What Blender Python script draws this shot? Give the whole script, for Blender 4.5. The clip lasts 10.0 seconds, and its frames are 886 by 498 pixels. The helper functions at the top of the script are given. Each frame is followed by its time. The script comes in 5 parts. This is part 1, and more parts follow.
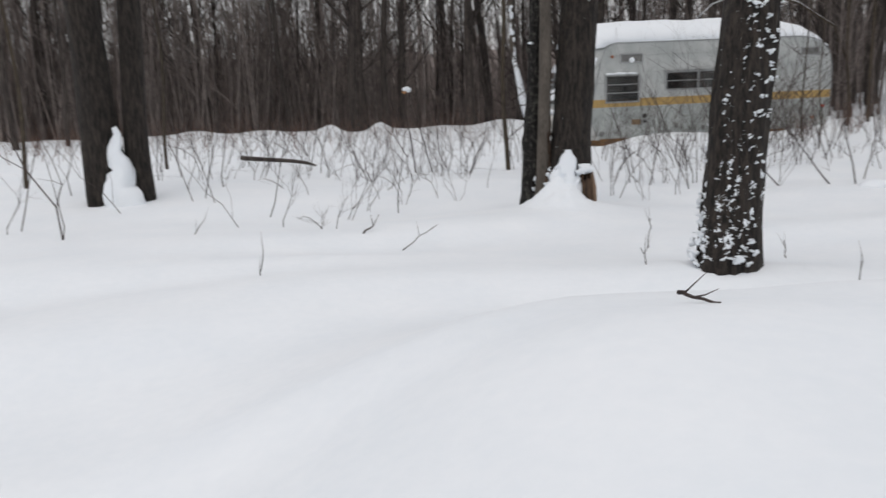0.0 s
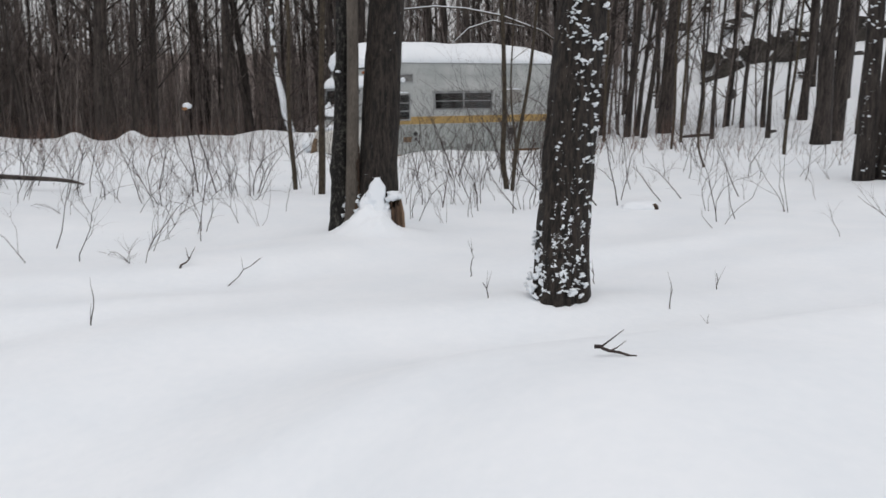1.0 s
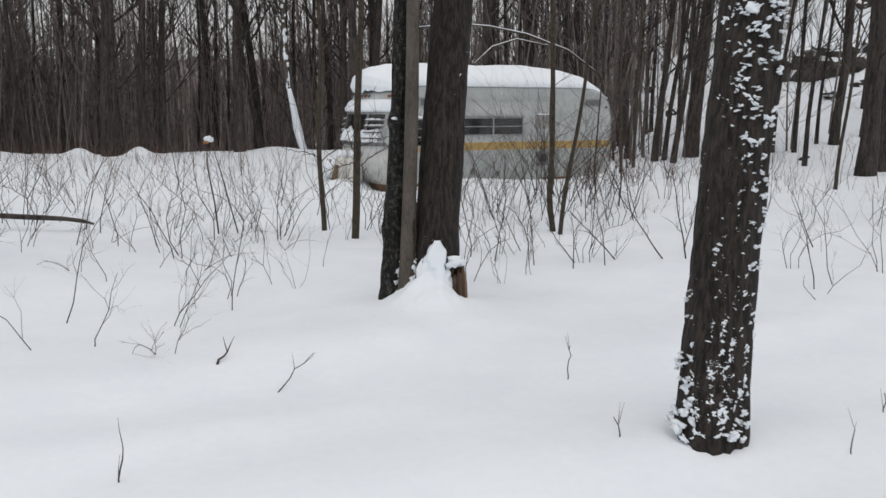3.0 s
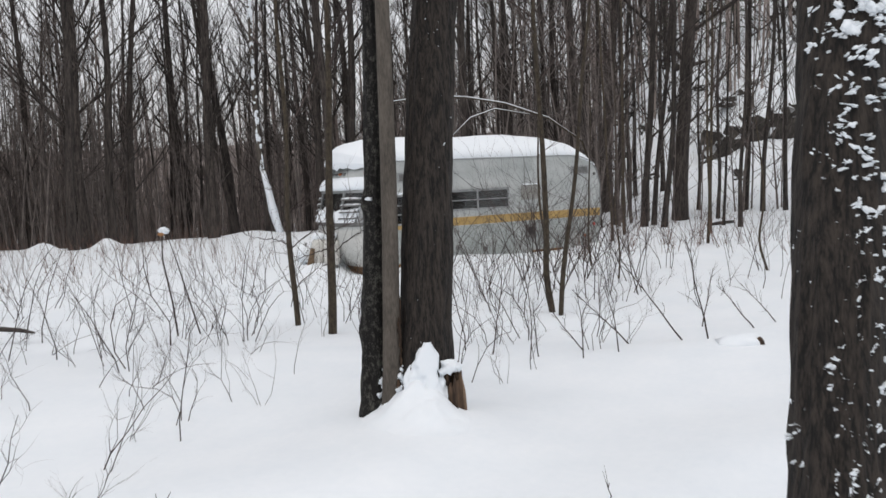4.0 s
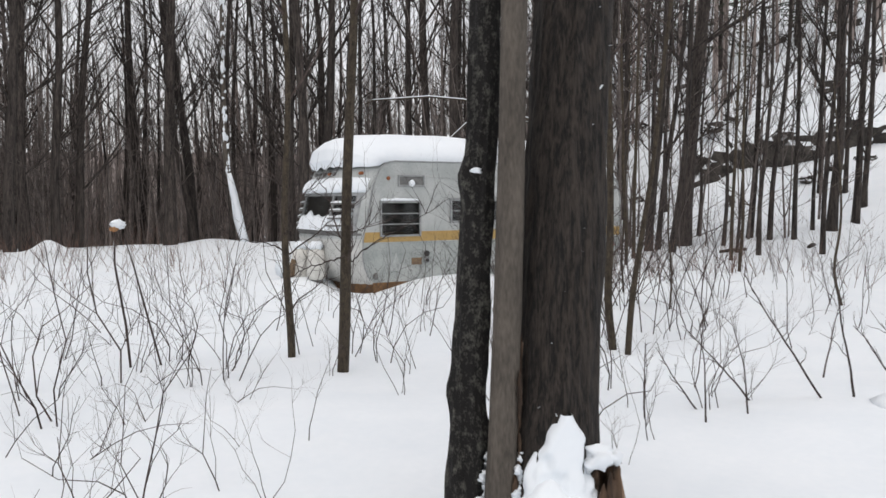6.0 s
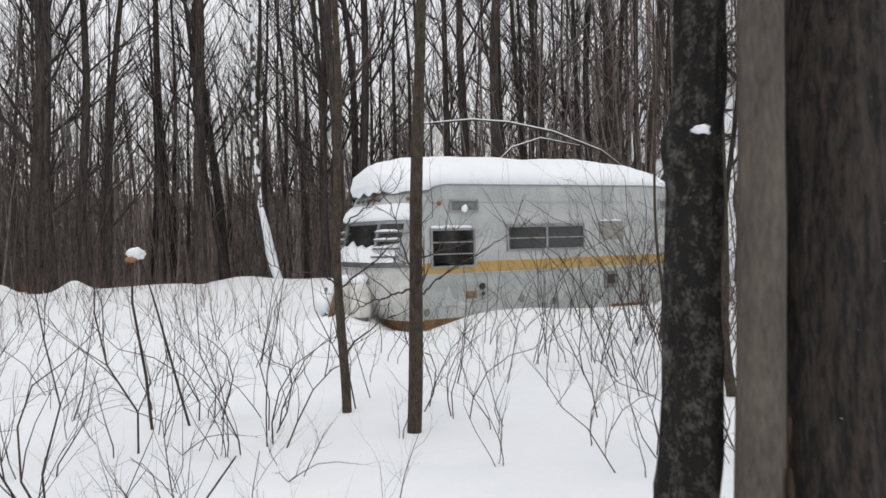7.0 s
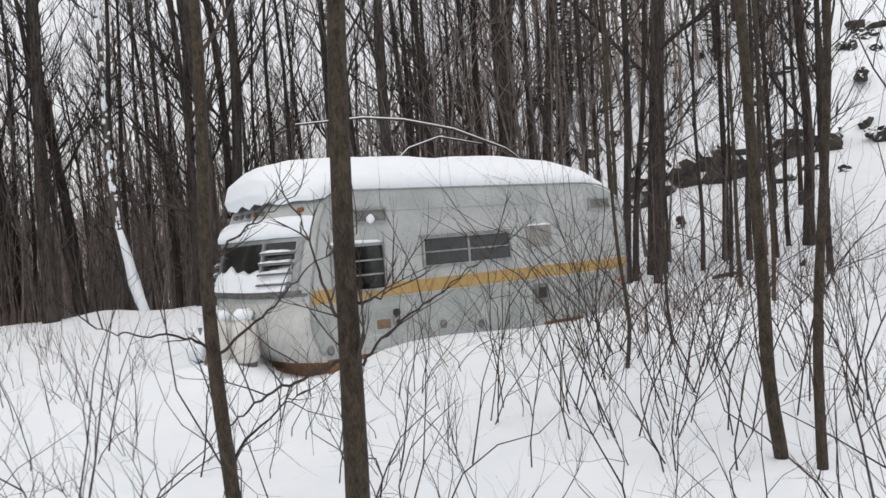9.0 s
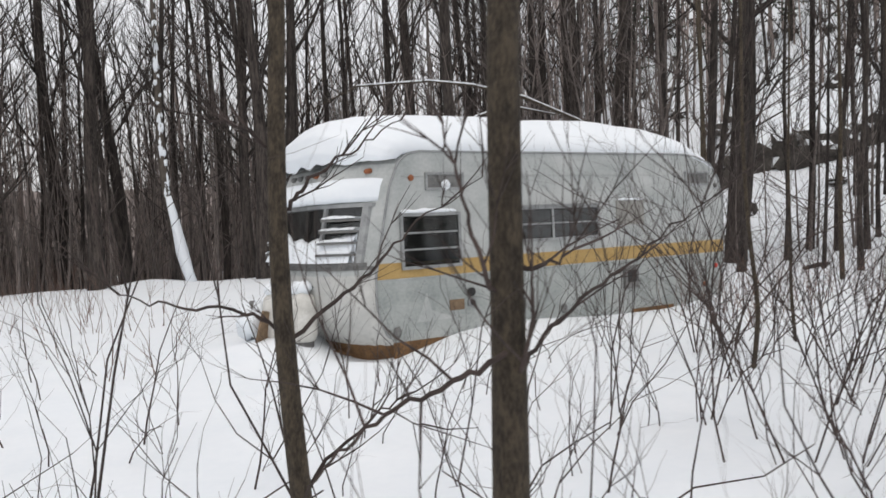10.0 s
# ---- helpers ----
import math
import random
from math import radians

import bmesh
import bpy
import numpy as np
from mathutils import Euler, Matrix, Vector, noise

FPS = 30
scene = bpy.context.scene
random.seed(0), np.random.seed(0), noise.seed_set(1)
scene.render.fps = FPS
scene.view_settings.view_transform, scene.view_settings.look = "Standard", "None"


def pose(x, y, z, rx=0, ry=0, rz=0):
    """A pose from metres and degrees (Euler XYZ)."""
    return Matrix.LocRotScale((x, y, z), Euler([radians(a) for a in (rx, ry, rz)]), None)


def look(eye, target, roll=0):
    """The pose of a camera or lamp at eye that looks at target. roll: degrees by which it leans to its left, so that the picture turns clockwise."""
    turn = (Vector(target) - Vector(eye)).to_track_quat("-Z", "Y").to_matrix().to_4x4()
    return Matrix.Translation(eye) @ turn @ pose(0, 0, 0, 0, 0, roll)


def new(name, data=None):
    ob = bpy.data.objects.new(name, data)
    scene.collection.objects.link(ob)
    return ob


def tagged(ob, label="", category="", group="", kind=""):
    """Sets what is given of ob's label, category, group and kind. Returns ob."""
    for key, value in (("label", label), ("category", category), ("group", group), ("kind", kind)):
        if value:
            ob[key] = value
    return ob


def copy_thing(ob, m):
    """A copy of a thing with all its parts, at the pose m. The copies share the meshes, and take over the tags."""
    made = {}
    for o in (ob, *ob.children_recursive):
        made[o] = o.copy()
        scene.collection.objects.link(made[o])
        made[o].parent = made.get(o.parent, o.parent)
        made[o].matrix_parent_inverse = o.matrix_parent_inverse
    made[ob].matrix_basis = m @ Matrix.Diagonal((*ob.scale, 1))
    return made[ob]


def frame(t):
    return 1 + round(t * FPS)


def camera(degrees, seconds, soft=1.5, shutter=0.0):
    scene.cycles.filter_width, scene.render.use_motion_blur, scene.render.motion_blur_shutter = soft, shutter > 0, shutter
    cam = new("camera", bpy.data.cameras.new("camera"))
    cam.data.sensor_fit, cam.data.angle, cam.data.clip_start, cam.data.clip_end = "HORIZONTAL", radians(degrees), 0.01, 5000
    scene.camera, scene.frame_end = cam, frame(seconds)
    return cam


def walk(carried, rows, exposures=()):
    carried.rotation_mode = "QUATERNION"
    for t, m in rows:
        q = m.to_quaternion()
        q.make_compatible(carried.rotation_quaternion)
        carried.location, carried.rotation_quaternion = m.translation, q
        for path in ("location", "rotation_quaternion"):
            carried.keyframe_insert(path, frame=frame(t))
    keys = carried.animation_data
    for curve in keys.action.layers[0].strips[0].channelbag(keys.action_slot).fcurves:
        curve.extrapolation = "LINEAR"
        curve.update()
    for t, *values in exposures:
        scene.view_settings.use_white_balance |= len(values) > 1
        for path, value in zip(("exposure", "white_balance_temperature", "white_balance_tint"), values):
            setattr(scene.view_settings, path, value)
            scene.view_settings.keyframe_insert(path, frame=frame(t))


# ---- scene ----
cam = camera(57.3, 10.0, shutter=0.2)

PATH = [
    (0, (-5.739, -17.77, 1.079), (-5.498, -15.818, 0.717), -2.6),
    (0.5, (-6.116, -17.776, 1.23), (-5.468, -15.932, 0.805), 1.9),
    (1, (-6.33, -17.649, 1.306), (-5.504, -15.864, 0.943), -0.7),
    (1.5, (-6.518, -17.45, 1.406), (-5.494, -15.761, 1.09), -2.3),
    (2, (-6.66, -17.203, 1.492), (-5.52, -15.582, 1.223), 2.5),
    (2.5, (-6.506, -16.794, 1.574), (-5.578, -15.044, 1.294), 3.0),
    (3, (-6.391, -16.317, 1.688), (-5.562, -14.53, 1.344), 0.1),
    (4.5, (-5.775, -14.58, 1.701), (-4.881, -12.794, 1.596), -3.6),
    (5, (-5.771, -13.926, 1.543), (-4.783, -12.191, 1.428), 0.3),
    (6.5, (-5.5, -11.969, 1.432), (-4.538, -10.22, 1.308), -0.9),
    (7, (-5.349, -11.209, 1.332), (-4.427, -9.434, 1.3), -1.4),
    (7.5, (-5.147, -10.525, 1.249), (-4.192, -8.768, 1.292), -1.7),
    (8, (-4.792, -9.913, 1.422), (-3.777, -8.189, 1.43), -2.8),
    (8.5, (-4.749, -9.353, 1.472), (-3.626, -7.698, 1.444), -4.0),
    (9, (-4.505, -8.987, 1.419), (-3.333, -7.366, 1.396), -4.5),
    (9.5, (-4.146, -8.428, 1.336), (-3.039, -6.763, 1.377), -4.4),
    (10, (-4.146, -7.71, 1.309), (-3.066, -6.028, 1.249), -2.6),
]
walk(cam, [(t, look(eye, target, roll)) for t, eye, target, roll in PATH],
     exposures=((0.0, -0.11, 6550, 10), (2.0, -0.06, 6500, 10), (3.2, -0.09, 6500, 9), (4.5, 0.21, 6500, 10), (7.0, 0.21, 6600, 10), (10.0, 0.22, 6600, 10)))


# ---- world and light: an overcast winter day ----
world = bpy.data.worlds.new("overcast_sky")
scene.world = world
world.use_nodes = True
wn, wl = world.node_tree.nodes, world.node_tree.links
sky = wn.new("ShaderNodeTexSky")
sky.sky_type = "NISHITA"
sky.sun_disc = False
sky.sun_elevation, sky.sun_rotation = radians(72), radians(210)
sky.dust_density, sky.air_density = 6.0, 1.0
sky_bg = wn["Background"]
sky_bg.inputs["Strength"].default_value = 0.03
wl.new(sky.outputs[0], sky_bg.inputs["Color"])
cloud_bg = wn.new("ShaderNodeBackground")
cloud_bg.inputs["Color"].default_value = (0.985, 0.982, 1.0, 1)
cloud_bg.inputs["Strength"].default_value = 0.69
cloud_add = wn.new("ShaderNodeAddShader")
wl.new(sky_bg.outputs[0], cloud_add.inputs[0])
wl.new(cloud_bg.outputs[0], cloud_add.inputs[1])
wl.new(cloud_add.outputs[0], wn["World Output"].inputs["Surface"])
sun = new("sun", bpy.data.lights.new("sun", "SUN"))
sun.data.energy, sun.data.angle, sun.data.color = 0.34, radians(50), (1.0, 0.97, 0.93)
sun.matrix_world = look((-6, -10, 40), (0, 0, 0))


# ---- materials ----
def mat(name, low, high, scale=8.0, rough=0.8, bump=0.0, bump_scale=40.0, metal=0.0, stretch=(1, 1, 1), spread=0.0, detail=5.0, ramp=(0.35, 0.65), fine=0.35):
    """A surface with variation at two scales, grain relief and, with spread, a tone of its own for each object."""
    m = bpy.data.materials.new(name)
    m.use_nodes = True
    n, l = m.node_tree.nodes, m.node_tree.links
    b = n["Principled BSDF"]
    b.inputs["Roughness"].default_value, b.inputs["Metallic"].default_value = rough, metal
    tc, mp = n.new("ShaderNodeTexCoord"), n.new("ShaderNodeMapping")
    mp.inputs["Scale"].default_value = stretch
    l.new(tc.outputs["Object"], mp.inputs["Vector"])
    big, small = n.new("ShaderNodeTexNoise"), n.new("ShaderNodeTexNoise")
    big.inputs["Scale"].default_value, big.inputs["Detail"].default_value = scale, detail
    small.inputs["Scale"].default_value, small.inputs["Detail"].default_value = bump_scale, 6.0
    l.new(mp.outputs[0], big.inputs["Vector"])
    l.new(mp.outputs[0], small.inputs["Vector"])
    mixf = n.new("ShaderNodeMix")
    mixf.inputs[0].default_value = fine
    l.new(big.outputs[0], mixf.inputs[2])
    l.new(small.outputs[0], mixf.inputs[3])
    r = n.new("ShaderNodeValToRGB")
    r.color_ramp.elements[0].position, r.color_ramp.elements[1].position = ramp
    r.color_ramp.elements[0].color, r.color_ramp.elements[1].color = (*low, 1), (*high, 1)
    l.new(mixf.outputs[0], r.inputs[0])
    out = r.outputs[0]
    if spread:
        oi, mr, hs = n.new("ShaderNodeObjectInfo"), n.new("ShaderNodeMapRange"), n.new("ShaderNodeHueSaturation")
        mr.inputs["To Min"].default_value, mr.inputs["To Max"].default_value = 1 - spread, 1 + spread
        l.new(oi.outputs["Random"], mr.inputs[0])
        l.new(mr.outputs[0], hs.inputs["Value"])
        l.new(out, hs.inputs["Color"])
        out = hs.outputs[0]
    l.new(out, b.inputs["Base Color"])
    if bump:
        bp = n.new("ShaderNodeBump")
        bp.inputs["Strength"].default_value, bp.inputs["Distance"].default_value = bump, 0.02
        l.new(mixf.outputs[0], bp.inputs["Height"])
        l.new(bp.outputs[0], b.inputs["Normal"])
    return m


SNOW = mat("snow", (0.80, 0.848, 0.89), (0.87, 0.905, 0.935), 1.6, 0.7, 0.35, 16.0, ramp=(0.3, 0.7))
SNOW.node_tree.nodes["Principled BSDF"].inputs["Specular IOR Level"].default_value = 0.25
BARK = mat("furrowed_bark", (0.013, 0.010, 0.009), (0.080, 0.066, 0.057), 16, 0.95, 1.0, 60, stretch=(1, 1, 0.14), spread=0.25, ramp=(0.40, 0.62), fine=0.45)
BARK_NEAR = mat("dark_furrowed_bark", (0.004, 0.003, 0.0025), (0.046, 0.036, 0.029), 46, 0.95, 1.0, 150, stretch=(1, 1, 0.13), ramp=(0.42, 0.62), fine=0.45)
NEEDLE = mat("conifer_needles", (0.020, 0.032, 0.018), (0.06, 0.085, 0.045), 6, 0.85)
BARK_GREY = mat("smooth_grey_bark", (0.050, 0.042, 0.034), (0.118, 0.100, 0.082), 16, 0.85, 0.6, 90, stretch=(1, 1, 0.25), fine=0.5, ramp=(0.36, 0.64))
BARK_LICHEN = mat("lichened_bark", (0.006, 0.005, 0.0045), (0.11, 0.108, 0.092), 26, 0.95, 1.0, 110, ramp=(0.50, 0.70), stretch=(1, 1, 0.7), fine=0.4)
BARK_SAP = mat("sapling_bark", (0.022, 0.016, 0.010), (0.088, 0.068, 0.045), 30, 0.9, 0.9, 120, stretch=(1, 1, 0.4), spread=0.15, ramp=(0.38, 0.64), fine=0.45)
TWIG = mat("twig_bark", (0.022, 0.015, 0.013), (0.078, 0.056, 0.049), 12, 0.85, 0.2, 60, spread=0.25)
BRUSH = mat("reddish_brush", (0.10, 0.055, 0.04), (0.21, 0.13, 0.10), 8, 0.9, 0.0, 40)
# thicket behind the clearing, lighter than BARK: some distance haze mixed into the colour
YOUNG = mat("haze_toned_thicket_bark", (0.080, 0.066, 0.060), (0.22, 0.187, 0.170), 4, 0.95, 0.0, 20)
# far trunks: the haze of distance is put into this pale colour
WOODS = mat("haze_paled_bark", (0.17, 0.136, 0.122), (0.44, 0.372, 0.34), 1.3, 0.95, 0.0, 9, stretch=(1, 1, 0.1))
HILL = mat("wooded_hill", (0.13, 0.106, 0.096), (0.28, 0.238, 0.222), 0.5, 1.0, 0.0, 1.2, stretch=(1, 1, 0.25))
ROCK = mat("ledge_rock", (0.016, 0.014, 0.012), (0.10, 0.088, 0.076), 1.6, 0.9, 1.0, 7, ramp=(0.35, 0.7))
# snow lies on the upward faces of the rock
rn, rl = ROCK.node_tree.nodes, ROCK.node_tree.links
geo, sep, nz, add, rmp, mix = (rn.new("ShaderNode" + k) for k in ("NewGeometry", "SeparateXYZ", "TexNoise", "Math", "ValToRGB", "Mix"))
nz.inputs["Scale"].default_value = 2.2
add.operation = "MULTIPLY_ADD"
add.inputs[1].default_value = 0.5
rl.new(geo.outputs["Normal"], sep.inputs[0])
rl.new(nz.outputs[0], add.inputs[0])
rl.new(sep.outputs[2], add.inputs[2])
rmp.color_ramp.elements[0].position, rmp.color_ramp.elements[1].position = 0.55, 0.68
rl.new(add.outputs[0], rmp.inputs[0])
mix.data_type = "RGBA"
mix.inputs[7].default_value = (0.84, 0.88, 0.91, 1)
rl.new(rmp.outputs[0], mix.inputs[0])
rock_base = rn["Principled BSDF"].inputs["Base Color"]
rl.new(rock_base.links[0].from_socket, mix.inputs[6])
rl.new(mix.outputs[2], rock_base)
ROTTEN = mat("rotten_wood", (0.012, 0.007, 0.005), (0.12, 0.074, 0.045), 12, 0.95, 1.0, 50, stretch=(1, 1, 0.2))
DEADWOOD = mat("split_dead_wood", (0.10, 0.062, 0.038), (0.26, 0.175, 0.115), 14, 0.9, 0.8, 50, stretch=(1, 1, 0.2))
WHITE = mat("weathered_white_siding", (0.32, 0.345, 0.338), (0.50, 0.516, 0.505), 2.6, 0.40, 0.06, 34, stretch=(0.8, 1, 0.9), fine=0.3, ramp=(0.32, 0.62))
# weathered nose, paler than LOWER: the sky light it faces is in the colour
FRONT = mat("weathered_sky_lit_front", (0.45, 0.455, 0.435), (0.60, 0.595, 0.57), 3.0, 0.45, 0.06, 26, stretch=(1, 0.6, 1.2), fine=0.3)
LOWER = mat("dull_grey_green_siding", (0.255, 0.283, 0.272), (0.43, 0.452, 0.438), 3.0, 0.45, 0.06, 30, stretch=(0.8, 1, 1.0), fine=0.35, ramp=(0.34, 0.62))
OCHRE = mat("faded_yellow_stripe", (0.36, 0.225, 0.065), (0.49, 0.335, 0.13), 3.5, 0.55, 0.05, 30)
TRIM = mat("dull_aluminium", (0.24, 0.25, 0.25), (0.40, 0.41, 0.41), 9, 0.45, 0.1, 60, metal=0.5)
DARKTRIM = mat("grimy_trim", (0.10, 0.10, 0.10), (0.22, 0.22, 0.21), 12, 0.6, 0.1, 60)
RUST = mat("bare_brown_underbody", (0.075, 0.038, 0.016), (0.23, 0.125, 0.05), 6, 0.85, 0.4, 40)
TANK = mat("old_tank_paint", (0.50, 0.49, 0.45), (0.70, 0.69, 0.65), 7, 0.5, 0.15, 50)
VENT = mat("dull_beige_panel", (0.22, 0.215, 0.195), (0.35, 0.345, 0.32), 8, 0.6, 0.15, 50)
AMBER = mat("amber_lens", (0.22, 0.065, 0.02), (0.32, 0.11, 0.04), 20, 0.3)
RED = mat("red_lens", (0.45, 0.03, 0.02), (0.55, 0.05, 0.03), 20, 0.3)
BLACK = mat("black_rubber", (0.012, 0.012, 0.012), (0.03, 0.03, 0.03), 20, 0.6)
BOARD = mat("tan_board", (0.13, 0.085, 0.05), (0.26, 0.18, 0.11), 8, 0.8, 0.3, 40)
# shade of the trailer's inside, painted on sheets close behind the glass
DIM_INSIDE = mat("painted_dim_interior", (0.022, 0.022, 0.021), (0.065, 0.064, 0.060), 5, 0.95)
LEAF = mat("dead_leaf", (0.22, 0.10, 0.04), (0.36, 0.19, 0.085), 14, 0.8, spread=0.2)
GLASS = bpy.data.materials.new("window_glass")
GLASS.use_nodes = True
gb = GLASS.node_tree.nodes["Principled BSDF"]
gb.inputs["Base Color"].default_value = (0.55, 0.58, 0.58, 1)
gb.inputs["Roughness"].default_value = 0.06
gb.inputs["Transmission Weight"].default_value = 1.0


# ---- builders ----
class Shape:
    """Collects vertices and faces and becomes one mesh."""

    def __init__(self):
        self.v, self.f, self.mi = [], [], []

    def tube(self, pts, radii, sides=8, cap=True, rough=0.0, seed=0.0):
        pts = [Vector(p) for p in pts]
        start = len(self.v)
        side = Vector((1, 0, 0)) if abs((pts[-1] - pts[0]).normalized().x) < 0.8 else Vector((0, 1, 0))
        for i, p in enumerate(pts):
            d = (pts[min(i + 1, len(pts) - 1)] - pts[max(i - 1, 0)]).normalized()
            a = (side - d * side.dot(d)).normalized()
            side, b = a, d.cross(a)
            for k in range(sides):
                w = math.tau * k / sides
                q = a * math.cos(w) + b * math.sin(w)
                r = radii[i]
                if rough:
                    r *= 1 + rough * noise.noise(Vector((q.x * 2.2 + seed, q.y * 2.2, p.z * 0.7))) + 0.5 * rough * noise.noise(Vector((q.x * 9, q.y * 9 + seed, p.z * 2.2)))
                self.v.append(p + q * r)
        for i in range(len(pts) - 1):
            for k in range(sides):
                a, b = start + i * sides + k, start + i * sides + (k + 1) % sides
                self.f.append((a, b, b + sides, a + sides))
        if cap:
            self.f.append(tuple(range(start + sides - 1, start - 1, -1)))
            self.f.append(tuple(range(len(self.v) - sides, len(self.v))))

    def grid(self, rows):
        """A sheet through rows of points."""
        start, w = len(self.v), len(rows[0])
        for r in rows:
            self.v.extend(r)
        for i in range(len(rows) - 1):
            for k in range(w - 1):
                a = start + i * w + k
                self.f.append((a, a + 1, a + w + 1, a + w))

    def box(self, x0, x1, y0, y1, z0, z1):
        s = len(self.v)
        self.v.extend([(x, y, z) for x in (x0, x1) for y in (y0, y1) for z in (z0, z1)])
        self.f.extend([tuple(s + i for i in q) for q in ((0, 1, 3, 2), (4, 6, 7, 5), (0, 4, 5, 1), (2, 3, 7, 6), (0, 2, 6, 4), (1, 5, 7, 3))])

    def blob(self, c, size, seed=0.0, rough=0.3, rings=6, sides=10, turn=None):
        """A lumpy closed ball."""
        s = len(self.v)
        c = Vector(c)
        for i in range(rings + 1):
            ph = math.pi * i / rings
            for k in range(sides):
                th = math.tau * k / sides
                d = Vector((math.sin(ph) * math.cos(th), math.sin(ph) * math.sin(th), math.cos(ph)))
                r = 1 + rough * noise.noise(d * 1.7 + Vector((seed, seed * 0.7, 0)))
                p = Vector((d.x * size[0], d.y * size[1], d.z * size[2])) * r
                if turn is not None:
                    p = turn @ p
                self.v.append(c + p)
        for i in range(rings):
            for k in range(sides):
                a, b = s + i * sides + k, s + i * sides + (k + 1) % sides
                self.f.append((a, a + sides, b + sides, b))

    def mesh(self, name, material, smooth=True):
        me = bpy.data.meshes.new(name)
        me.from_pydata([tuple(p) for p in self.v], [], self.f)
        me.materials.append(material)
        me.validate()
        bm = bmesh.new()
        bm.from_mesh(me)
        bmesh.ops.recalc_face_normals(bm, faces=bm.faces)
        bm.to_mesh(me)
        bm.free()
        if smooth:
            me.polygons.foreach_set("use_smooth", [True] * len(me.polygons))
        return me


def part(name, shape, material, parent=None, label="", smooth=True, kind=""):
    """One mesh object, under a thing or a part of it."""
    ob = new(name, shape if isinstance(shape, bpy.types.Mesh) else shape.mesh(name, material, smooth))
    if parent is not None:
        ob.parent = parent
    return tagged(ob, label, kind=kind)


def bevelled(x0, x1, y0, y1, z0, z1, r=0.01, seg=2):
    """A box with rounded edges, as a Shape."""
    bm = bmesh.new()
    bmesh.ops.create_cube(bm, size=1)
    for v in bm.verts:
        v.co = Vector(((x0, x1)[v.co.x > 0], (y0, y1)[v.co.y > 0], (z0, z1)[v.co.z > 0]))
    bmesh.ops.bevel(bm, geom=bm.edges[:], offset=r, segments=seg, affect="EDGES", profile=0.5)
    bm.verts.index_update()
    s = Shape()
    s.v = [v.co.copy() for v in bm.verts]
    s.f = [tuple(v.index for v in f.verts) for f in bm.faces]
    bm.free()
    return s


def lerp_table(table, x):
    """Piecewise-linear value from rows of (x, value)."""
    if x <= table[0][0]:
        return table[0][1]
    for (a, u), (b, w) in zip(table, table[1:]):
        if x <= b:
            return u + (w - u) * (x - a) / (b - a)
    return table[-1][1]


def step(a, b, x):
    t = min(max((x - a) / (b - a), 0), 1)
    return t * t * (3 - 2 * t)


# ---- ground ----
def bump_at(x, y, cx, cy, r):
    return math.exp(-((x - cx) ** 2 + (y - cy) ** 2) / (r * r))


LEDGE = ((25.0, 17.2), (29.9, 10.7))


DRIFTS = ((-6.6, -12.2, 0.15, 1.8, 0.6, 0.10), (-4.2, -13.3, -0.10, 1.6, 0.55, 0.09), (-5.2, -10.9, 0.2, 2.0, 0.7, 0.10), (-7.8, -14.2, 0.3, 1.4, 0.5, 0.09), (-3.6, -15.3, -0.25, 1.5, 0.45, 0.08),
          (-1.6, -11.6, 0.1, 1.8, 0.6, 0.09), (-5.9, -15.2, 0.1, 1.1, 0.35, 0.07), (0.6, -12.8, -0.1, 1.6, 0.6, 0.08))
DRIFT = ((0.0, -0.16), (0.38, -0.07), (0.9, 0.06), (1.35, 0.115), (2.0, 0.12), (2.7, 0.07), (3.3, 0.035), (4.4, 0.02), (5.0, 0.07), (5.5, 0.12))


def hill_run(x, y):
    """Metres up the slope from the foot of the hillside, and how far the hillside reaches in."""
    return (x - 13.0) * 0.80 + (y - 5.0) * 0.60, step(-7, 5, x - 0.75 * y - 7)


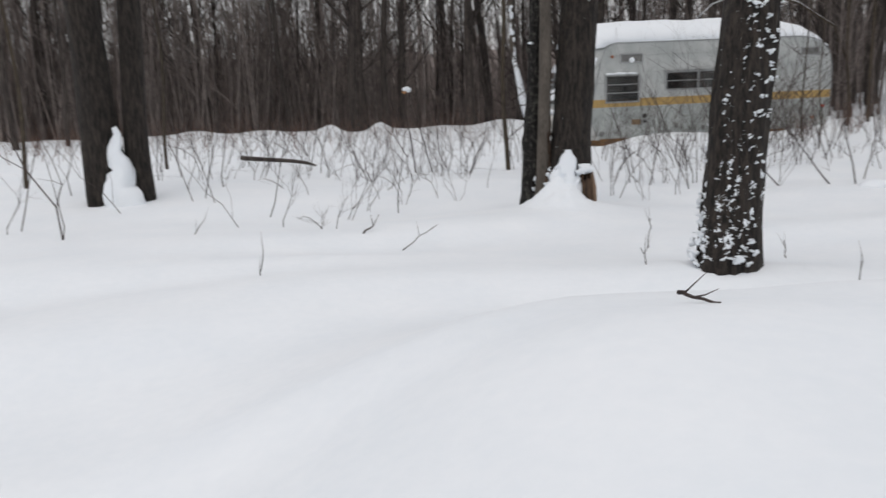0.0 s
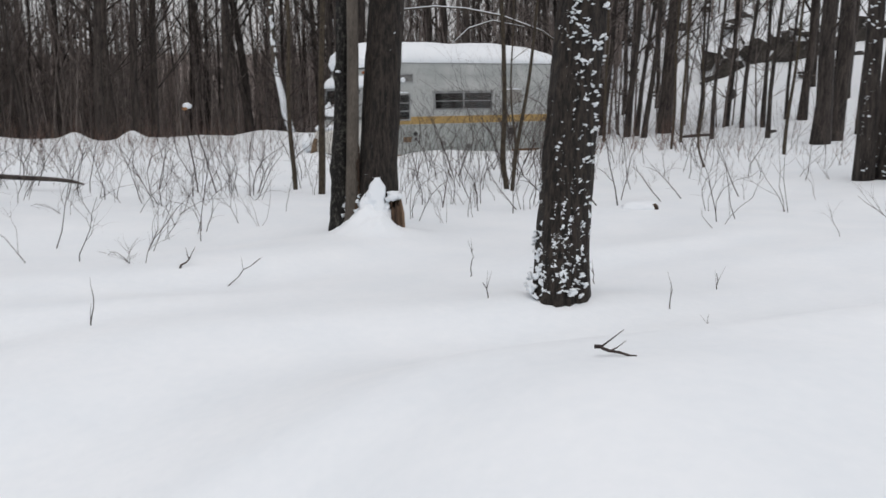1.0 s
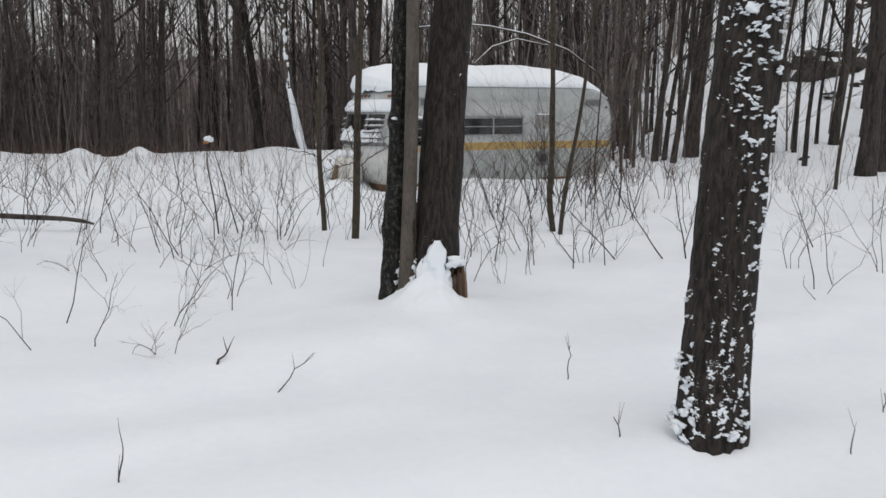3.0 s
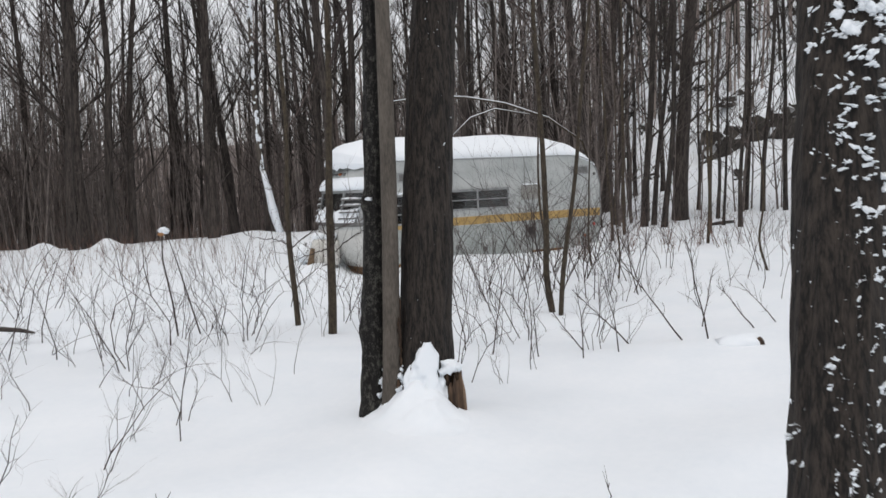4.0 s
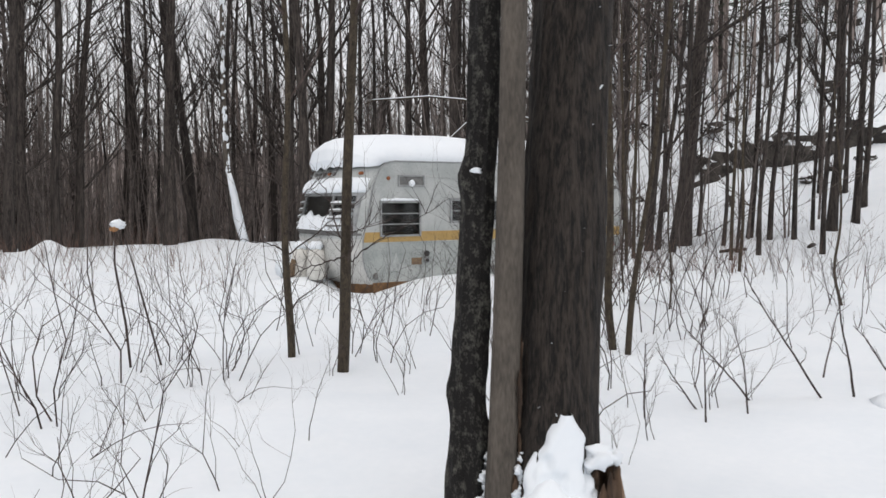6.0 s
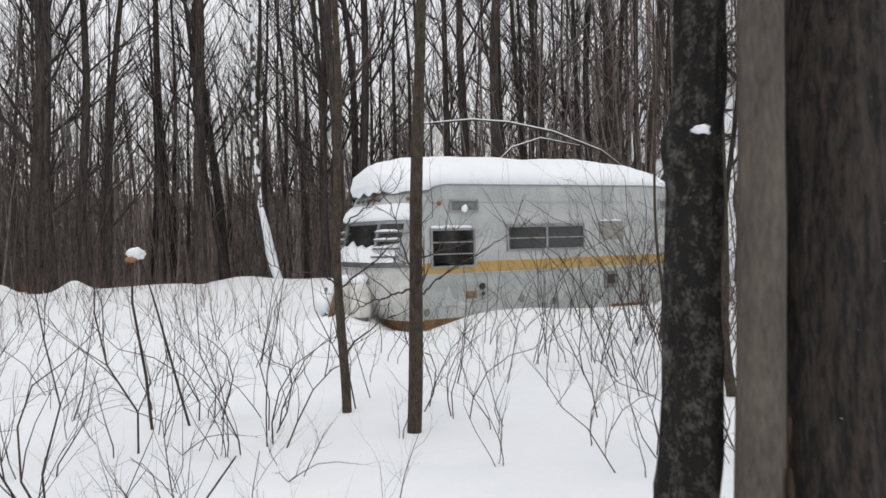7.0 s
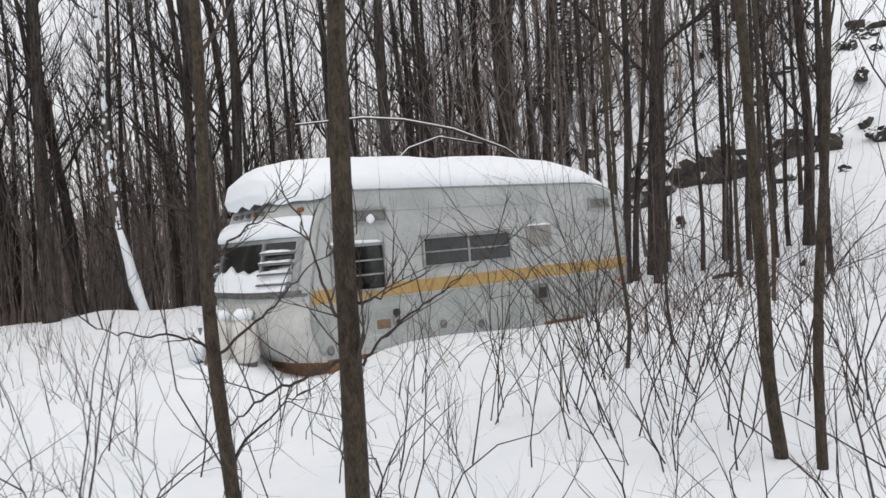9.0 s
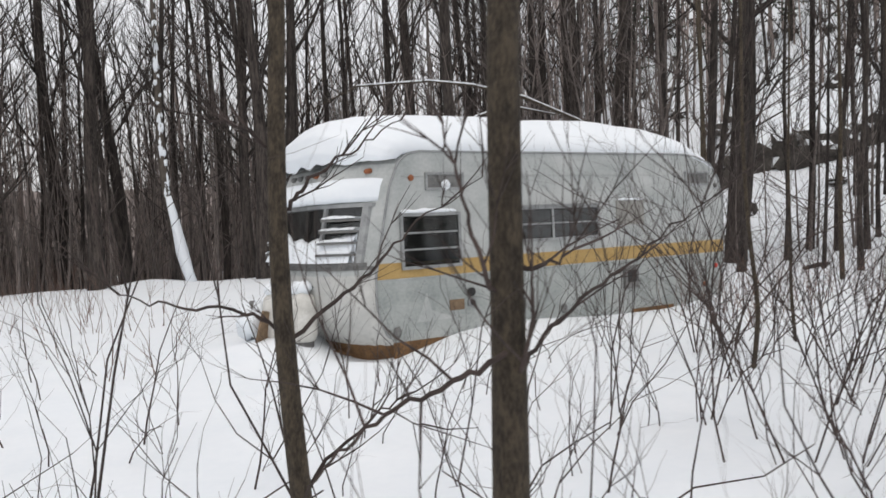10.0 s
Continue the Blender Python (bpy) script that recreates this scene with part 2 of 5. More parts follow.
def ground_z(x, y):
    z = 0.03 * noise.noise(Vector((x * 0.35, y * 0.35, 0))) + 0.10 * noise.noise(Vector((x * 0.11, y * 0.11, 4)))
    z += 0.022 * noise.noise(Vector((x * 0.6 + y * 0.3, y * 1.1, 2)))
    z += -0.20 * bump_at(x, y, 0.75, -7.6, 3.4) + 0.05 * bump_at(x, y, -3.5, -9.85, 0.9) + 0.10 * bump_at(x, y, -3.45, -9.85, 0.4) + 0.14 * bump_at(x, y, -0.8, 0.9, 0.6) + 0.12 * bump_at(x, y, -3.5, -13.3, 0.8)
    z += -0.04 * bump_at(x, y, -3.0, -5.6, 2.0) + 0.09 * bump_at(x, y, 1.6, -0.2, 1.0) + 0.12 * step(-5, -8, x) - 0.20 * bump_at(x, y, -0.15, 0.25, 0.45)
    z += 0.10 * bump_at(x, y, -5.5, -13.2, 1.6) - 0.10 * bump_at(x, y, -7.0, -15.0, 1.4)
    z += 0.075 * noise.noise(Vector((x * 0.42 + 5, y * 0.75 - x * 0.25, 11))) * step(3, -1, y)
    z += 0.57 * step(-13.6, -15.8, y) * step(-19.0, -16.4, y) * step(-6.7, -4.9, x) * step(0.5, -2.8, x)
    z += 0.30 * bump_at(x, y, -4.1, 13.5, 0.38) + 0.26 * bump_at(x, y, -5.93, 13.5, 0.4) + 0.10 * step(9, 13.5, y) * step(16, 14, y) * step(8, 3, x)
    z -= 0.10 * step(-7.5, -9.5, y) * step(0.5, -1.5, x)
    if -1.2 < y < 1 and -0.5 < x < 6.3:
        w = step(-1.2, -0.25, y) * step(-0.5, 0.1, x) * step(6.3, 5.7, x)
        z = z * (1 - w) + w * lerp_table(DRIFT, x)
    if y < -8 and x < 3:
        for cx, cy, an, lx, ly, h in DRIFTS:
            u = (x - cx) * math.cos(an) + (y - cy) * math.sin(an)
            v = (y - cy) * math.cos(an) - (x - cx) * math.sin(an)
            if abs(u) < 3 * lx and abs(v) < 4 * ly:
                z += h * math.exp(-(u / lx) ** 2) * (math.exp(-(v / ly) ** 2) if v > 0 else math.exp(-(v / (0.45 * ly)) ** 2))
    run, near = hill_run(x, y)
    valley = -0.30 * max(0, y - 15.5) * step(15.5, 22, y)
    valley = max(valley, -9) + 0.02 * max(0, y - 120)
    along = min(max((x - 26.0) * 0.85 - (y - 16.5) * 0.53 + 2, 0), 12)
    rise = 0.105 * max(0, run) + 0.26 * along * step(6, 17, run) + 0.40 * max(0, run - 17.5) + 1.6 * step(17.0, 18.6, run)
    rise = min(rise, 26) + ((0.35 * noise.noise(Vector((x * 0.3, y * 0.3, 7))) + 0.14 * noise.noise(Vector((x * 1.1, y * 1.1, 9)))) * step(3, 7, run))
    return z + valley * (1 - near) + rise * near + 0.35 * step(12, 15, y) * step(17.5, 15, y) * noise.noise(Vector((x * 0.5, 0, 3))) * (1 - near)


def axis(lo, hi, fine_lo, fine_hi, fine, growth=1.18):
    a = list(np.arange(fine_lo, fine_hi, fine))
    s, p = fine, a[-1]
    while p < hi:
        s *= growth
        p += s
        a.append(p)
    s, p = fine, a[0]
    while p > lo:
        s *= growth
        p -= s
        a.insert(0, p)
    return a


ground_shape = Shape()
GX, GY = axis(-700, 700, -12, 12, 0.16), axis(-300, 900, -20, 18, 0.16)
ground_shape.grid([[(x, y, ground_z(x, y)) for x in GX] for y in GY])
ground = tagged(part("ground", ground_shape, SNOW), "undulating deep fresh snow on a woodland clearing", "snow ground", kind="structure")

hill_shape = Shape()
rows = []
for j in range(14):
    row = []
    for i in range(121):
        a = radians(-75 + 150 * i / 120)
        r = 190 + 8 * j
        top = 19 + 5 * noise.noise(Vector((i * 0.06, 1, 5))) + 2.0 * noise.noise(Vector((i * 0.7, j * 0.3, 9)))
        row.append((r * math.sin(a), r * math.cos(a), -12 + (top + 12) * (j / 13) ** 0.8))
    rows.append(row)
hill_shape.grid(rows)
tagged(part("backdrop", hill_shape, HILL), "hazy brown wooded hillside beyond the valley", "hillside", kind="structure")


# ---- travel trailer ----
W = 2.44
X_FRONT = ((0, 0.18), (0.14, 0.04), (0.3, -0.03), (0.5, -0.07), (0.8, -0.06), (1.31, 0.05), (1.75, 0.15), (2.01, 0.27), (2.09, 0.36), (2.13, 0.49))
X_REAR = ((0, 5.50), (0.25, 5.57), (0.8, 5.64), (1.48, 5.64), (1.8, 5.56), (2.0, 5.40), (2.1, 5.12), (2.13, 4.85))
BOW = 0.50


def bow(y):
    return BOW * (1 - abs(2 * y / W - 1) ** 4.5)


def front_x(y, z):
    return lerp_table(X_FRONT, z) - bow(y) * (1 - 0.25 * step(0.6, 0.0, z))


trailer = new("travel_trailer")
tagged(trailer, "old white camping trailer with faded yellow stripe, half buried in snow", "trailer")


def shell(z0, z1, n, cap_top=False, cap_bottom=False):
    s = Shape()
    ys = [W * i / 28 for i in range(29)]
    rings = []
    for i in range(n + 1):
        z = z0 + (z1 - z0) * i / n
        ring = [(front_x(y, z), y, z) for y in ys] + [(lerp_table(X_REAR, z) + 0.05 * (1 - abs(2 * y / W - 1) ** 4), y, z) for y in reversed(ys)]
        ring.append(ring[0])
        rings.append(ring)
    s.grid(rings)
    w = len(rings[0])
    if cap_bottom:
        s.f.append(tuple(range(w - 1)))
    if cap_top:
        s.f.append(tuple(range((len(rings) - 1) * w, (len(rings) - 1) * w + w - 1)))
    bm = bmesh.new()
    vs = [bm.verts.new(p) for p in s.v]
    for f in s.f:
        bm.faces.new([vs[k] for k in f])
    bmesh.ops.remove_doubles(bm, verts=bm.verts, dist=0.0005)
    bm.verts.index_update()
    s.v = [v.co.copy() for v in bm.verts]
    s.f = [tuple(v.index for v in f.verts) for f in bm.faces]
    bm.free()
    return s


def flat_part(name, s, material, parent, label=""):
    return part(name, s, material, parent, label, smooth=False)


body = part("upper_wall", shell(0.80, 2.13, 20, cap_top=True), WHITE, trailer, "weathered white aluminium siding", smooth=False)
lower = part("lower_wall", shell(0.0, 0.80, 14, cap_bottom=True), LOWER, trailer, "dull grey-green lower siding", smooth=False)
# forward faces take FRONT, with their extra light painted in
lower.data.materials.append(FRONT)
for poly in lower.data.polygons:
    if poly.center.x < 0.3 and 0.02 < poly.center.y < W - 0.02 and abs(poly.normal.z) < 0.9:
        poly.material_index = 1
under = Shape()
under.grid([[(front_x(W * i / 20, 0.05) + d, W * i / 20, z) for i in range(21)] for z, d in ((0.10, -0.012), (-0.12, 0.10), (-0.35, 0.3))])
part("apron", under, RUST, trailer, "bare rusty brown underbody")
flat_part("sill", bevelled(0.12, 1.2, -0.010, 0.03, -0.25, 0.045, 0.008), RUST, trailer, "brown sill board")
flat_part("sill", bevelled(3.75, 4.55, -0.010, 0.03, -0.25, 0.075, 0.008), RUST, trailer, "brown sill board")
flat_part("stripe", bevelled(-0.055, 5.635, -0.006, 0.02, 0.742, 0.915, 0.003), OCHRE, trailer, "faded ochre-yellow stripe")
flat_part("trim_strip", bevelled(-0.06, 5.64, -0.010, 0.02, 0.728, 0.741, 0.003), WHITE, trailer)
flat_part("belt_rib", bevelled(0.30, 5.40, -0.008, 0.02, 1.86 - 0.006, 1.86 + 0.002, 0.003), WHITE, trailer)
# rounded edge moulding that follows the side's outline
edge = Shape()
pts = [(lerp_table(X_FRONT, z) - 0.004, -0.006, z) for z in [0.1 + 0.02 * i for i in range(102)]]
pts += [(0.55, -0.006, 2.135)] + [(0.6 + 0.2 * i, -0.006, 2.135) for i in range(22)]
pts += [(lerp_table(X_REAR, z) + 0.004, -0.006, z) for z in [2.13 - 0.02 * i for i in range(100)]]
edge.tube(pts, [0.014] * len(pts), 6)
part("edge_moulding", edge, TRIM, trailer, "grey aluminium edge moulding")


def side_window(x0, x1, z0, z1, bars, mull=None, deep=0.05):
    """Aluminium framed louvred window on the near side."""
    w = new("window")
    w.parent = trailer
    t = 0.035
    for a in ((x0, x1, z1 - t, z1), (x0, x1, z0, z0 + t), (x0, x0 + t, z0 + t, z1 - t), (x1 - t, x1, z0 + t, z1 - t)):
        flat_part("frame", bevelled(a[0], a[1], -0.035, 0.004, a[2], a[3], 0.004), TRIM, w)
    # flat panel, no room behind it; its dark colour gives the indoor shade
    flat_part("dark_sheet", bevelled(x0 + 0.01, x1 - 0.01, -0.006, 0.004, z0 + 0.01, z1 - 0.01, 0.002), DIM_INSIDE, w, "dark sheet painted as the dim interior behind the glass")
    if mull:
        flat_part("mullion", bevelled(mull - 0.018, mull + 0.018, -0.033, -0.006, z0 + t, z1 - t, 0.003), TRIM, w)
    for i in range(bars):
        z = z0 + t + (z1 - z0 - 2 * t) * (i + 1) / (bars + 1)
        flat_part("louvre_bar", bevelled(x0 + t, x1 - t, -0.030, -0.008, z - 0.010, z + 0.010, 0.003), TRIM, w)
    for i in range(bars + 1):
        za = z0 + t + (z1 - z0 - 2 * t) * i / (bars + 1) + 0.011
        zb = z0 + t + (z1 - z0 - 2 * t) * (i + 1) / (bars + 1) - 0.011
        p = Shape()
        p.box(x0 + t, x1 - t, -0.016, -0.012, za, zb)
        flat_part("pane", p, GLASS, w)
    return w


def snow_strip(x0, x1, y0, y1, z, h, seed, parent=None):
    s = Shape()
    n = max(6, int((x1 - x0) / 0.04))
    rows = []
    for i in range(n + 1):
        u = i / n
        hh = h * (0.55 + 0.45 * math.sin(math.pi * u) ** 0.4) * (1 + 0.5 * noise.noise(Vector((u * 6, seed, 0))))
        x = x0 + (x1 - x0) * u
        rows.append([(x, y1, z), (x, y1, z + hh * 0.8), (x, (y0 + y1) / 2, z + hh), (x, y0, z + hh * 0.55), (x, y0 + 0.004, z), (x, y1, z)])
    s.grid(rows)
    return part("snow_cap", s, SNOW, parent, "thin cap of snow")


w1 = side_window(0.25, 1.045, 0.83, 1.45, 2)
snow_strip(0.26, 0.98, -0.045, 0.005, 1.452, 0.045, 1.0, trailer)
w2 = side_window(1.64, 3.20, 1.055, 1.48, 1, mull=2.42)
flat_part("window_hood", bevelled(1.60, 3.22, -0.05, 0.004, 1.482, 1.50, 0.004), TRIM, trailer)
for x0, x1 in ((0.60, 1.12), (4.86, 5.34)):
    v = new("vent")
    v.parent = trailer
    for a in ((x0, x1, 1.87, 1.90), (x0, x1, 1.70, 1.73), (x0, x0 + 0.03, 1.73, 1.87), (x1 - 0.03, x1, 1.73, 1.87)):
        flat_part("frame", bevelled(a[0], a[1], -0.028, 0.004, a[2], a[3], 0.004), TRIM, v)
    flat_part("cover", bevelled(x0 + 0.03, x1 - 0.03, -0.012, 0.004, 1.73, 1.87, 0.002), DARKTRIM, v)
lump = Shape()
lump.blob((0.86, -0.03, 1.76), (0.06, 0.03, 0.06), 3.0)
part("snow_lump", lump, SNOW, trailer)
# refrigerator vent panel, utility box, fittings
flat_part("vent_panel", bevelled(3.52, 4.02, -0.022, 0.004, 1.20, 1.52, 0.008), VENT, trailer, "dull beige louvred refrigerator vent")
for i in range(4):
    flat_part("louvre", bevelled(3.56, 3.98, -0.03, -0.02, 1.25 + 0.065 * i, 1.275 + 0.065 * i, 0.004), VENT, trailer)
snow_strip(3.53, 4.0, -0.04, 0.004, 1.522, 0.03, 2.0, trailer)
box = flat_part("utility_box", bevelled(3.60, 3.86, -0.045, 0.004, 0.36, 0.66, 0.012), DARKTRIM, trailer, "dark grey utility box with a dark hatch")
flat_part("hatch", bevelled(3.65, 3.81, -0.052, -0.04, 0.44, 0.60, 0.006), BLACK, box)
for x, z, r in ((1.16, 0.40, 0.055), (1.16, 0.52, 0.05)):
    s = Shape()
    s.tube([(x, 0.0, z), (x, -0.03, z), (x, -0.034, z)], [r, r, r * 0.7], 14)
    cup = part("inlet_cover", s, TRIM if z < 0.45 else BLACK, trailer)
    s = Shape()
    s.tube([(x, -0.03, z), (x, -0.040, z)], [r * 0.6, r * 0.6], 12)
    part("plug", s, BLACK, cup)
flat_part("plate", bevelled(0.86, 1.06, -0.01, 0.004, 0.33, 0.45, 0.004), BOARD, trailer, "small tan plate")
bolt = Shape()
bolt.v = [(0.42, -0.004, 0.24), (0.95, -0.004, 0.24), (0.62, -0.004, 0.36), (0.56, -0.004, 0.56), (0.50, -0.004, 0.40)]
bolt.f = [(0, 1, 2), (2, 3, 4), (0, 2, 4)]
flat_part("emblem", bolt, WHITE, trailer, "pale triangular emblem")
for x, z, m in ((0.42, 1.84, AMBER), (5.50, 1.70, DARKTRIM), (5.45, 0.55, RED), (5.2, 0.30, AMBER)):
    s = Shape()
    s.tube([(x, 0.002, z), (x, -0.02, z), (x, -0.03, z)], [0.036, 0.034, 0.02], 12)
    part("marker_light", s, m, trailer)
for x, z in ((0.16, 0.16), (1.9, 0.28), (2.55, 0.20)):
    s = Shape()
    s.blob((x, -0.02, z), (0.05, 0.03, 0.06), x)
    part("outlet", s, DARKTRIM, trailer)


# front end: window band, visor, lamps
def on_front(y, z, out=0.0):
    return Vector((front_x(y, z) - out, y, z))


def front_band(y0, y1, z0, z1, out0, out1, n=10):
    s = Shape()
    a, b, c, d = [], [], [], []
    for i in range(n + 1):
        y = y0 + (y1 - y0) * i / n
        a.append(on_front(y, z0, out0)), b.append(on_front(y, z0, out1)), c.append(on_front(y, z1, out1)), d.append(on_front(y, z1, out0))
    s.grid([a, b, c, d, a])
    s.f.append((0, n + 1, 2 * (n + 1), 3 * (n + 1)))
    s.f.append((n, 2 * n + 1, 3 * n + 2, 4 * n + 3))
    return s


FW = new("front_window")
FW.parent = trailer
part("glass_backing", front_band(0.10, W - 0.10, 0.93, 1.56, -0.01, 0.004, 24), DIM_INSIDE, FW, "dark sheet painted as the dim interior", smooth=False)
part("pane", front_band(0.12, W - 0.12, 0.95, 1.54, 0.010, 0.014, 24), GLASS, FW, smooth=False)
for y in (0.10, 0.50, W - 0.62, W - 0.10):
    part("mullion", front_band(y - 0.02, y + 0.02, 0.93, 1.56, 0.0, 0.04, 2), TRIM, FW, smooth=False)
for z in (0.92, 1.56):
    part("rail", front_band(0.06, W - 0.06, z - 0.02, z + 0.02, 0.0, 0.045, 24), TRIM if z > 1 else DARKTRIM, FW, smooth=False)
for y0, y1 in ((0.13, 0.47), (W - 0.59, W - 0.13)):
    for k in range(4):
        z = 1.03 + 0.125 * k
        s = front_band(y0, y1, z - 0.012, z + 0.012, 0.012, 0.10, 4)
        louvre = part("louvre", s, DARKTRIM, FW, smooth=False)
        s = Shape()
        rows = []
        for i in range(9):
            y = y0 + (y1 - y0) * i / 8
            h = 0.055 * (0.7 + 0.5 * noise.noise(Vector((y * 9, k, 0)))) * (0.5 + 0.5 * math.sin(math.pi * (i + 0.6) / 9.2))
            rows.append([on_front(y, z + 0.013, 0.01), on_front(y, z + 0.013 + h, 0.02), on_front(y, z + 0.013 + h * 0.9, 0.07), on_front(y, z + 0.02, 0.11)])
        s.grid(rows)
        part("snow", s, SNOW, louvre)
drift = Shape()
rows = []
for i in range(25):
    y = 0.14 + (W - 0.28) * i / 24
    h = 0.27 + 0.12 * noise.noise(Vector((y * 3.2, 5, 0)))
    rows.append([on_front(y, 0.945, 0.012), on_front(y, 0.945 + h, 0.016), on_front(y, 0.945 + h * 0.8, 0.05), on_front(y, 0.945, 0.085)])
drift.grid(rows)
part("snow_drift", drift, SNOW, trailer, "snow banked against the front glass")
visor = Shape()
rows = []
for i in range(31):
    y = 0.05 + (W - 0.10) * i / 30
    e = math.sin(math.pi * i / 30) ** 0.25
    j = 0.02 * noise.noise(Vector((y * 5, 2, 0)))
    rows.append([on_front(y, 1.87, -0.02), on_front(y, 1.83 + j, 0.05 * e), on_front(y, 1.76 + j, 0.10 * e), on_front(y, 1.66 + j, 0.13 * e), on_front(y, 1.60 + j, 0.11 * e), on_front(y, 1.59, -0.02)])
visor.grid(rows)
part("visor_snow", visor, SNOW, trailer, "snow lying on the front visor")
for y in (0.16, 0.72, 0.92, 1.15, 1.38, 1.58, 2.1):
    s = Shape()
    p = on_front(y, 1.93, 0.0)
    s.tube([p + Vector((0.02, 0, 0)), p + Vector((-0.04, 0, -0.005)), p + Vector((-0.06, 0, -0.008))], [0.032, 0.030, 0.018], 10)
    part("clearance_light", s, AMBER if y in (0.16, 0.92) else DARKTRIM, trailer)
part("guard_strip", front_band(0.02, W - 0.02, 0.86, 0.90, 0.0, 0.02, 24), DARKTRIM, trailer, smooth=False)

# roof snow
top_line = ((-0.34, 2.03), (-0.40, 2.16), (-0.34, 2.38), (-0.1, 2.56), (0.3, 2.64), (1.2, 2.69), (2.4, 2.66), (3.6, 2.69), (4.5, 2.62), (5.1, 2.46), (5.45, 2.24), (5.68, 1.96))
edge_line = ((0.25, 2.05), (0.26, 2.07), (0.29, 2.09), (0.36, 2.13), (0.52, 2.16), (1.2, 2.15), (2.4, 2.155), (3.6, 2.15), (4.6, 2.16), (5.0, 2.11), (5.28, 2.03), (5.52, 1.90))
roof = Shape()
rows = []
for i in range(90):
    u = i / 89 * (len(top_line) - 1)
    k = min(int(u), len(top_line) - 2)
    w = u - k
    c = Vector(top_line[k]).lerp(Vector(top_line[k + 1]), w)
    e = Vector(edge_line[k]).lerp(Vector(edge_line[k + 1]), w)
    row = []
    for j in range(33):
        s_ = 2 * j / 32 - 1
        y = W / 2 + (W / 2 + 0.018) * s_
        f = (1 - abs(s_) ** 2.6) ** 0.62
        q = e.lerp(c, f)
        rag = 0.09 * step(9, 0, i) * noise.noise(Vector((y * 4.5, 3, 1)))
        row.append((q.x, y, q.y + rag + 0.03 * f * noise.noise(Vector((q.x * 1.3, y * 1.3, 6))) + 0.012 * noise.noise(Vector((q.x * 5, y * 5, 8)))))
    row.insert(0, (e.x, 0.03, min(e.y, 2.12) - 0.02)), row.append((e.x, W - 0.03, min(e.y, 2.12) - 0.02))
    rows.append(row)
roof.grid(rows)
part("roof_snow", roof, SNOW, trailer, "thick rounded blanket of snow on the roof")

# drawbar and its gear
tongue = Shape()
for y in (0.55, 1.75):
    tongue.tube([(0.0, y, -0.10), (-1.25, W / 2, -0.12)], [0.05, 0.05], 4)
part("drawbar", tongue, RUST, trailer, "rusty drawbar under the snow")
tank = new("gas_cylinder")
tank.location = (-0.66, 0.66, 0.08)
tagged(tank, "upright old white gas cylinder capped with snow beside the trailer", "gas cylinder")
s = Shape()
prof = ((0.0, 0.10), (0.03, 0.150), (0.10, 0.165), (0.40, 0.165), (0.50, 0.145), (0.55, 0.09), (0.57, 0.03))
s.tube([(0, 0, z) for z, r in prof], [r for z, r in prof], 22)
part("body", s, TANK, tank)
s = Shape()
s.tube([(0, 0, -0.12), (0, 0, 0.02)], [0.12, 0.12], 18)
part("foot_ring", s, DARKTRIM, tank)
s = Shape()
s.tube([(0, 0, 0.55), (0, 0, 0.63)], [0.03, 0.02], 10)
part("valve", s, TRIM, tank)
s = Shape()
s.blob((0.0, 0.0, 0.60), (0.13, 0.13, 0.09), 2.0, 0.35)
part("snow", s, SNOW, tank)
copy_thing(tank, pose(-0.80, 1.02, 0.07))
hose = Shape()
hp = [(-0.60, 0.64, 0.70), (-0.45, 0.55, 0.66), (-0.38, 0.48, 0.45), (-0.33, 0.45, 0.20), (-0.2, 0.45, 0.05)]
hose.tube(hp, [0.013] * 5, 6)
tagged(part("gas_hose", hose, BLACK), "black rubber gas hose from the cylinder to the trailer", "hose")
board = tagged(part("board", bevelled(-0.12, 0.12, -0.015, 0.015, -0.02, 0.34, 0.006), BOARD, None, smooth=False), "tan weathered board standing in snow at the drawbar", "board")
board.matrix_world = pose(-1.02, 0.95, 0.10, 10, 12, 35)
jack = new("tongue_jack")
jack.location = (-1.05, 1.15, 0)
tagged(jack, "drawbar jack heaped with snow", "jack")
s = Shape()
s.tube([(0, 0, -0.1), (0, 0, 0.55)], [0.03, 0.03], 10)
part("post", s, DARKTRIM, jack)
s = Shape()
s.blob((0, 0, 0.30), (0.17, 0.15, 0.22), 5.0, 0.6)
part("snow", s, SNOW, jack)


# ---- trees ----
def wander(p, d, length, n, rng, bend=0.12, lift=0.0):
    """A wavering line of points from p along d."""
    p, d = Vector(p), Vector(d).normalized()
    pts = [p.copy()]
    for _ in range(n):
        d = (d + Vector((rng.uniform(-bend, bend), rng.uniform(-bend, bend), rng.uniform(-bend, bend) + lift))).normalized()
        p = p + d * (length / n)
        pts.append(p.copy())
    return pts


def limb(s, p, d, length, r, rng, depth, sides=5, bend=0.16, lift=0.06, kids=(3, 5), taper=0.72):
    """A branch with its side branches and twigs."""
    n = 5 if depth > 1 else (4 if depth else (3 if bend > 0.25 else 2))
    pts = wander(p, d, length, n, rng, bend, lift)
    s.tube(pts, [r * (1 - taper * i / n) for i in range(n + 1)], sides, cap=False)
    if depth:
        for _ in range(rng.randint(*kids)):
            i = rng.randint(1, n)
            q = pts[i]
            dd = (pts[i] - pts[i - 1]).normalized()
            a = Vector((rng.uniform(-1, 1), rng.uniform(-1, 1), rng.uniform(-0.3, 1)))
            limb(s, q, dd + a * 0.85, length * rng.uniform(0.35, 0.6), r * (1 - taper * i / n) * (0.7 if bend > 0.25 else 0.84), rng, depth - 1, 3, bend, lift, kids, taper)


